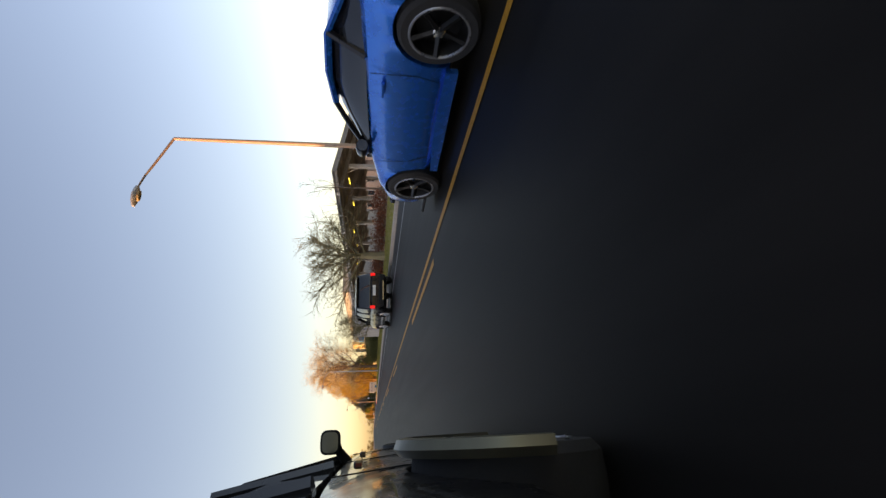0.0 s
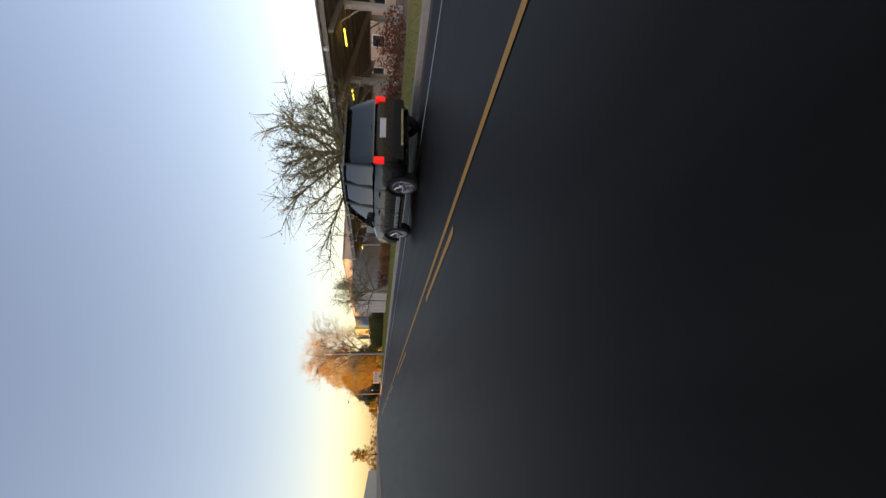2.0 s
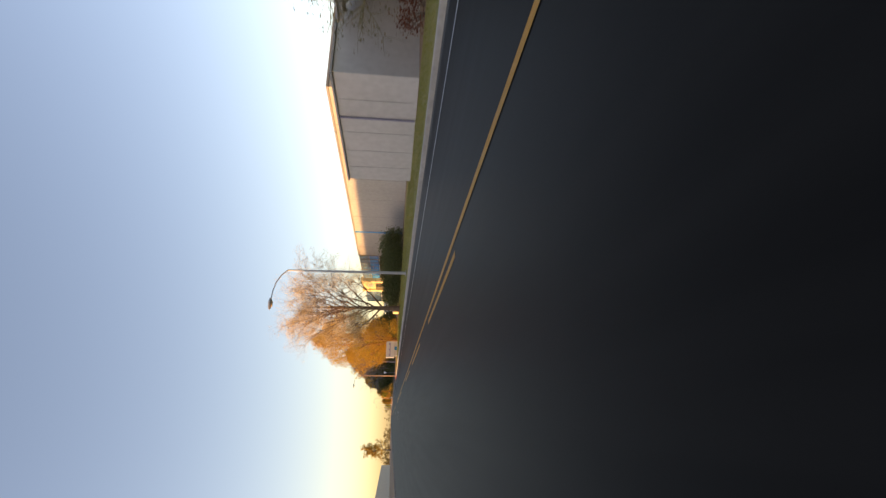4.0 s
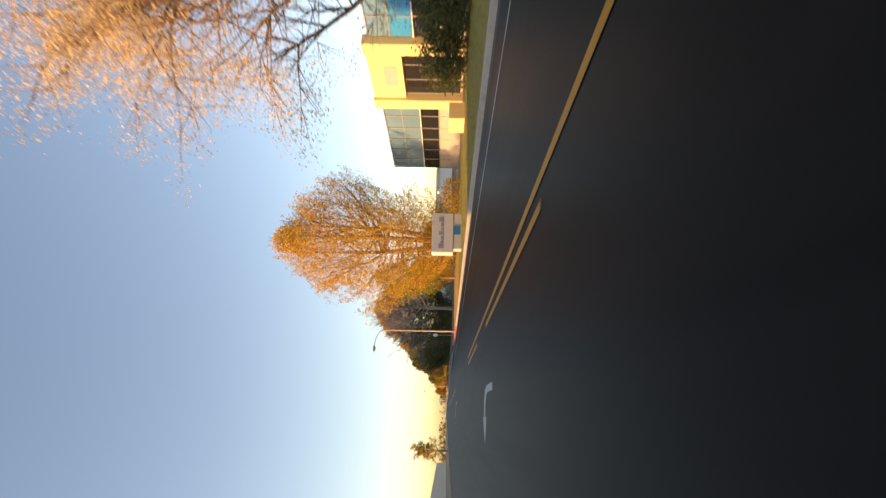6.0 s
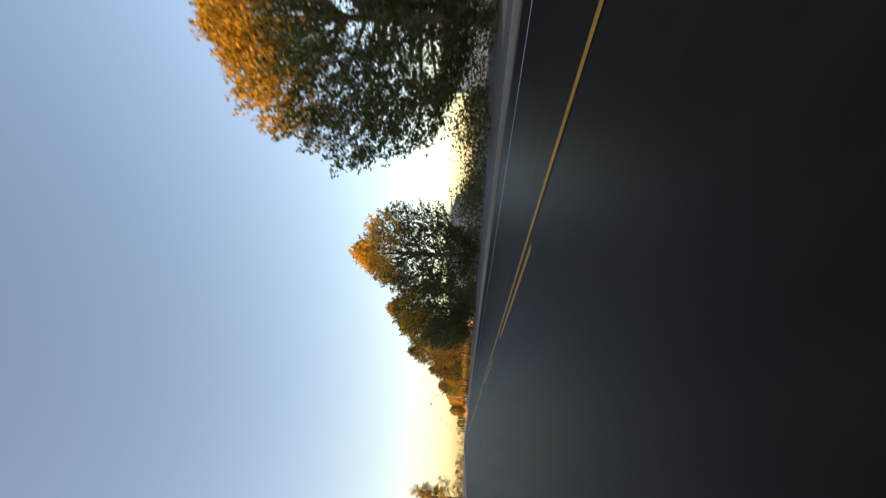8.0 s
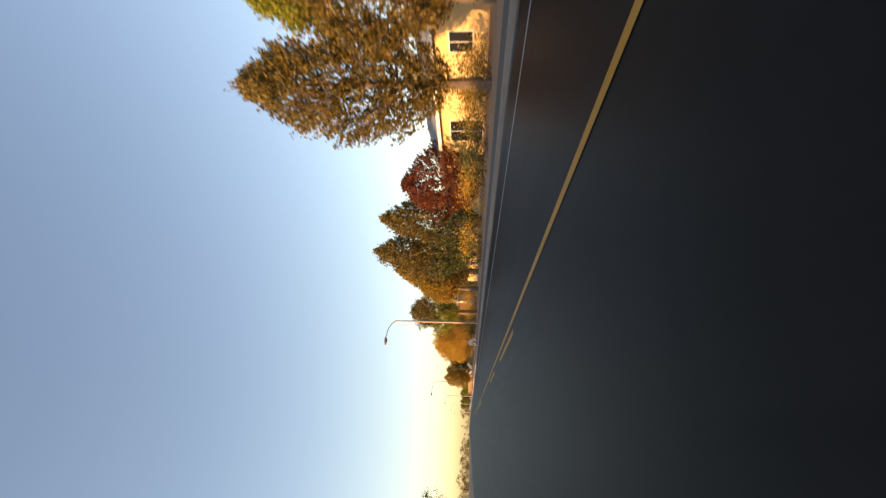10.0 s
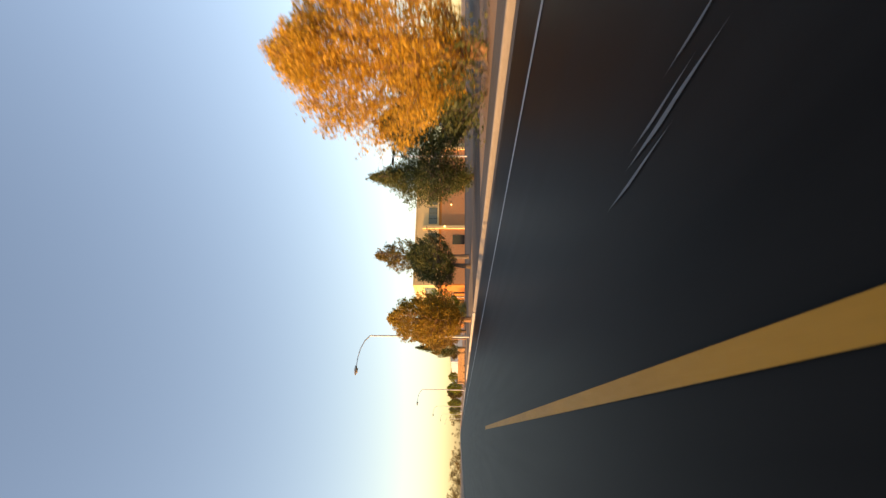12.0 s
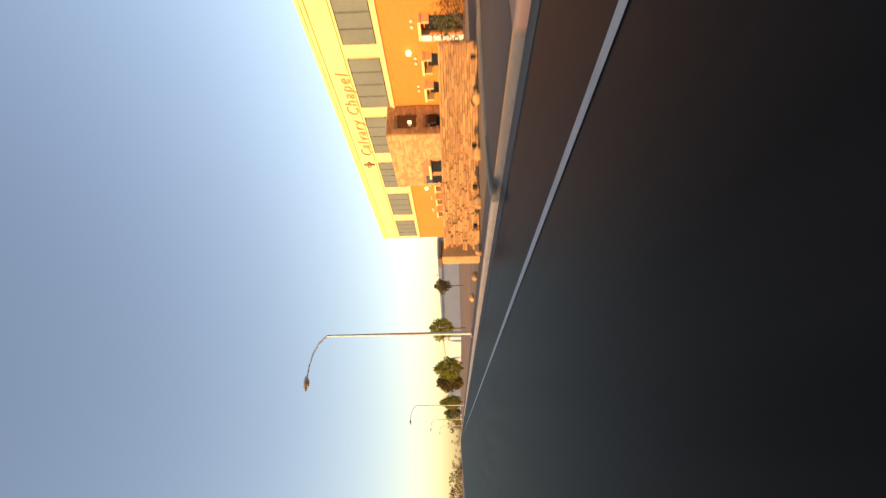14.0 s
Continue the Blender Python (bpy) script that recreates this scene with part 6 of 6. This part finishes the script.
plume_tree(17.2, 326.4, 6.4, 2.8, 0.07, L_LIME, "lime green tree with dark forked trunks", BARK_BROWN, low=0.17, sprays=1100, count=22, leaf=0.065, length=0.8, stems=3, lobes=16, lump=0.38, seed=65)
plume_tree(12.9, 323.9, 5.4, 1.6, 0.065, L_BROWN, "slim brown gold tree with a straight bare stem", BARK_WARM, low=0.42, sprays=520, count=20, leaf=0.06, length=0.7, lobes=12, lump=0.4, seed=66)
plume_tree(12.2, 329.4, 4.6, 0.95, 0.06, L_OLIVE, "small pointed olive conifer beside the lot", BARK_BROWN, low=0.24, sprays=300, count=22, leaf=0.055, length=0.7, lift=1.2, lobes=8, lump=0.45, shape=1.1, belly=0.25, seed=69)
plume_tree(12.6, 328.2, 6.7, 1.1, 0.07, L_GREEN, "pointed olive green conifer beside the lot", BARK_BROWN, low=0.20, sprays=460, count=22, leaf=0.055, length=0.8, lift=1.2, lobes=10, lump=0.45, shape=1.1, belly=0.25, seed=37)
plume_tree(18.5, 371.5, 3.0, 0.85, 0.05, L_OLIVE, "small round green tree on a thin stem", low=0.45, sprays=160, count=20, leaf=0.055, length=0.35, lobes=7, seed=38)
plume_tree(14.0, 370.0, 3.4, 1.5, 0.06, L_LIME, "small round green tree on a thin stem", low=0.38, sprays=260, count=20, leaf=0.06, length=0.45, lobes=8, lump=0.4, seed=39)
plume_tree(25.5, 283.0, 8.0, 3.4, 0.2, L_GOLD, "dense golden tree behind the low house", low=0.12, sprays=620, count=16, leaf=0.12, length=0.9, lobes=12, seed=61)
plume_tree(28.0, 297.0, 7.0, 3.2, 0.2, L_OLIVE, "dense olive tree at the far side of the lot", low=0.12, sprays=560, count=16, leaf=0.12, length=0.9, lobes=12, seed=62)
tree(-13.5, 285.0, 15.0, 4.0, 0.3, L_GOLD, "tall pale golden tree across the road", per=12, leaf=0.12, limbs=14, subs=9, twigs=4, seed=40, clear=0.2)
for i, (tx, ty, th, tw) in enumerate(((14.0, 394.0, 4.3, 1.9), (12.9, 402.0, 4.2, 1.6), (14.5, 412.0, 4.8, 2.0), (12.4, 432.0, 5.2, 1.9), (14.0, 455.0, 5.2, 2.0), (13.0, 484.0, 6.0, 2.2), (13.5, 520.0, 6.6, 2.4), (17.0, 545.0, 6.6, 2.6))):
    plume_tree(tx, ty, th, tw, 0.14, (L_LIME, L_OLIVE, L_GREEN)[i % 3], "autumn tree further along the road", low=0.12, sprays=300, count=16, leaf=0.11, length=0.7, lobes=10, seed=50 + i)

for i in range(20):
    grass_clump(13.3 + 0.8 * (i % 2) + 0.3 * math.sin(i * 1.7), 38.5 + 0.62 * i, 0.75, 0.82 + 0.12 * math.sin(i * 2.3), 70 + i)
for i in range(6):
    shrub(13.6 + 0.5 * (i % 2), 25.0 + 1.5 * i, 0.9, 0.9, 1.0 + 0.2 * math.sin(i * 1.9), L_RED, "dark bare twiggy shrub by the lawn", 700, 0.05, 95 + i)
for i, yy in enumerate((34.2, 35.8, 37.0, 52.0, 53.6, 55.2)):
    shrub(13.3, yy, 0.9, 0.9, 1.2, L_RED, "dark bare twiggy shrub by the lawn", 700, 0.05, 110 + i)
for i in range(12):
    shrub(16.9 + 0.3 * math.sin(i * 2.0), 86.0 + 2.0 * i, 1.5, 1.4, 2.55, L_GREEN, "dark green clipped hedge shrub", 4200, 0.07, 130 + i, "hedge_shrub", group="hedge before the offices")
for i in range(17):
    shrub(15.5 + 1.8 * math.sin(i * 2.4), 159.0 + 3.1 * i, 1.7, 1.8, 2.0 + 0.5 * math.sin(i * 1.3), L_GREEN, "dense dark shrub under the street trees", 1500, 0.08, 230 + i)
for i in range(6):
    shrub(15.0, 119.0 + 2.4 * i, 1.3, 1.4, 1.5 + 0.3 * (i % 2), L_GREEN if i % 3 else L_GOLD, "dark shrub under the orange tree", 1600, 0.06, 150 + i)
for i, (sx, sy, lv) in enumerate(((14.5, 224.5, L_GOLD), (13.6, 228.0, L_GREEN), (13.5, 232.0, L_ORANGE), (13.0, 238.5, L_ORANGE), (12.6, 241.0, L_GREEN),  (12.8, 265.5, L_GREEN),
                               (14.0, 261.0, L_ORANGE), (14.5, 270.5, L_ORANGE), (15.5, 277.0, L_GREEN), (11.5, 286.0 - 5, L_GREEN), 
                              (16.5, 244.5, L_GREEN), (15.6, 130.5, L_GOLD), (16.4, 134.0, L_GREEN), (15.4, 137.5, L_GOLD), (17.0, 139.5, L_GREEN), (18.5, 154.5, L_GREEN), (20.5, 156.5, L_GREEN), (16.4, 226.5, L_GREEN), (17.0, 230.0, L_GOLD), (16.8, 234.5, L_GREEN), (15.2, 219.0, L_GREEN),  (16.5, 259.5, L_GREEN), (13.5, 266.5, L_GOLD), (15.5, 264.0, L_ORANGE), (20, 169, L_GREEN), (21, 158, L_GREEN), (19.5, 181, L_GREEN), (23.4, 346.5, L_GREEN))):
    shrub(sx, sy, 1.5, 1.6, 1.8, lv, "rounded garden shrub beside the pavement", 1400, 0.06, 170 + i)
for i, (sx, sy) in enumerate(((16.0, 322.5), (16.6, 326.0), (17.2, 330.0))):
    shrub(sx, sy, 1.0, 1.1, 1.0, L_GREEN, "low dark green shrub beside the lot", 1800, 0.05, 260 + i)
lawn_blades(-2, 60, KERB_A + 0.2, 12.4, 20000, 1)
lawn_blades(61, 121, KERB_A + 0.2, 15.4, 30000, 2)
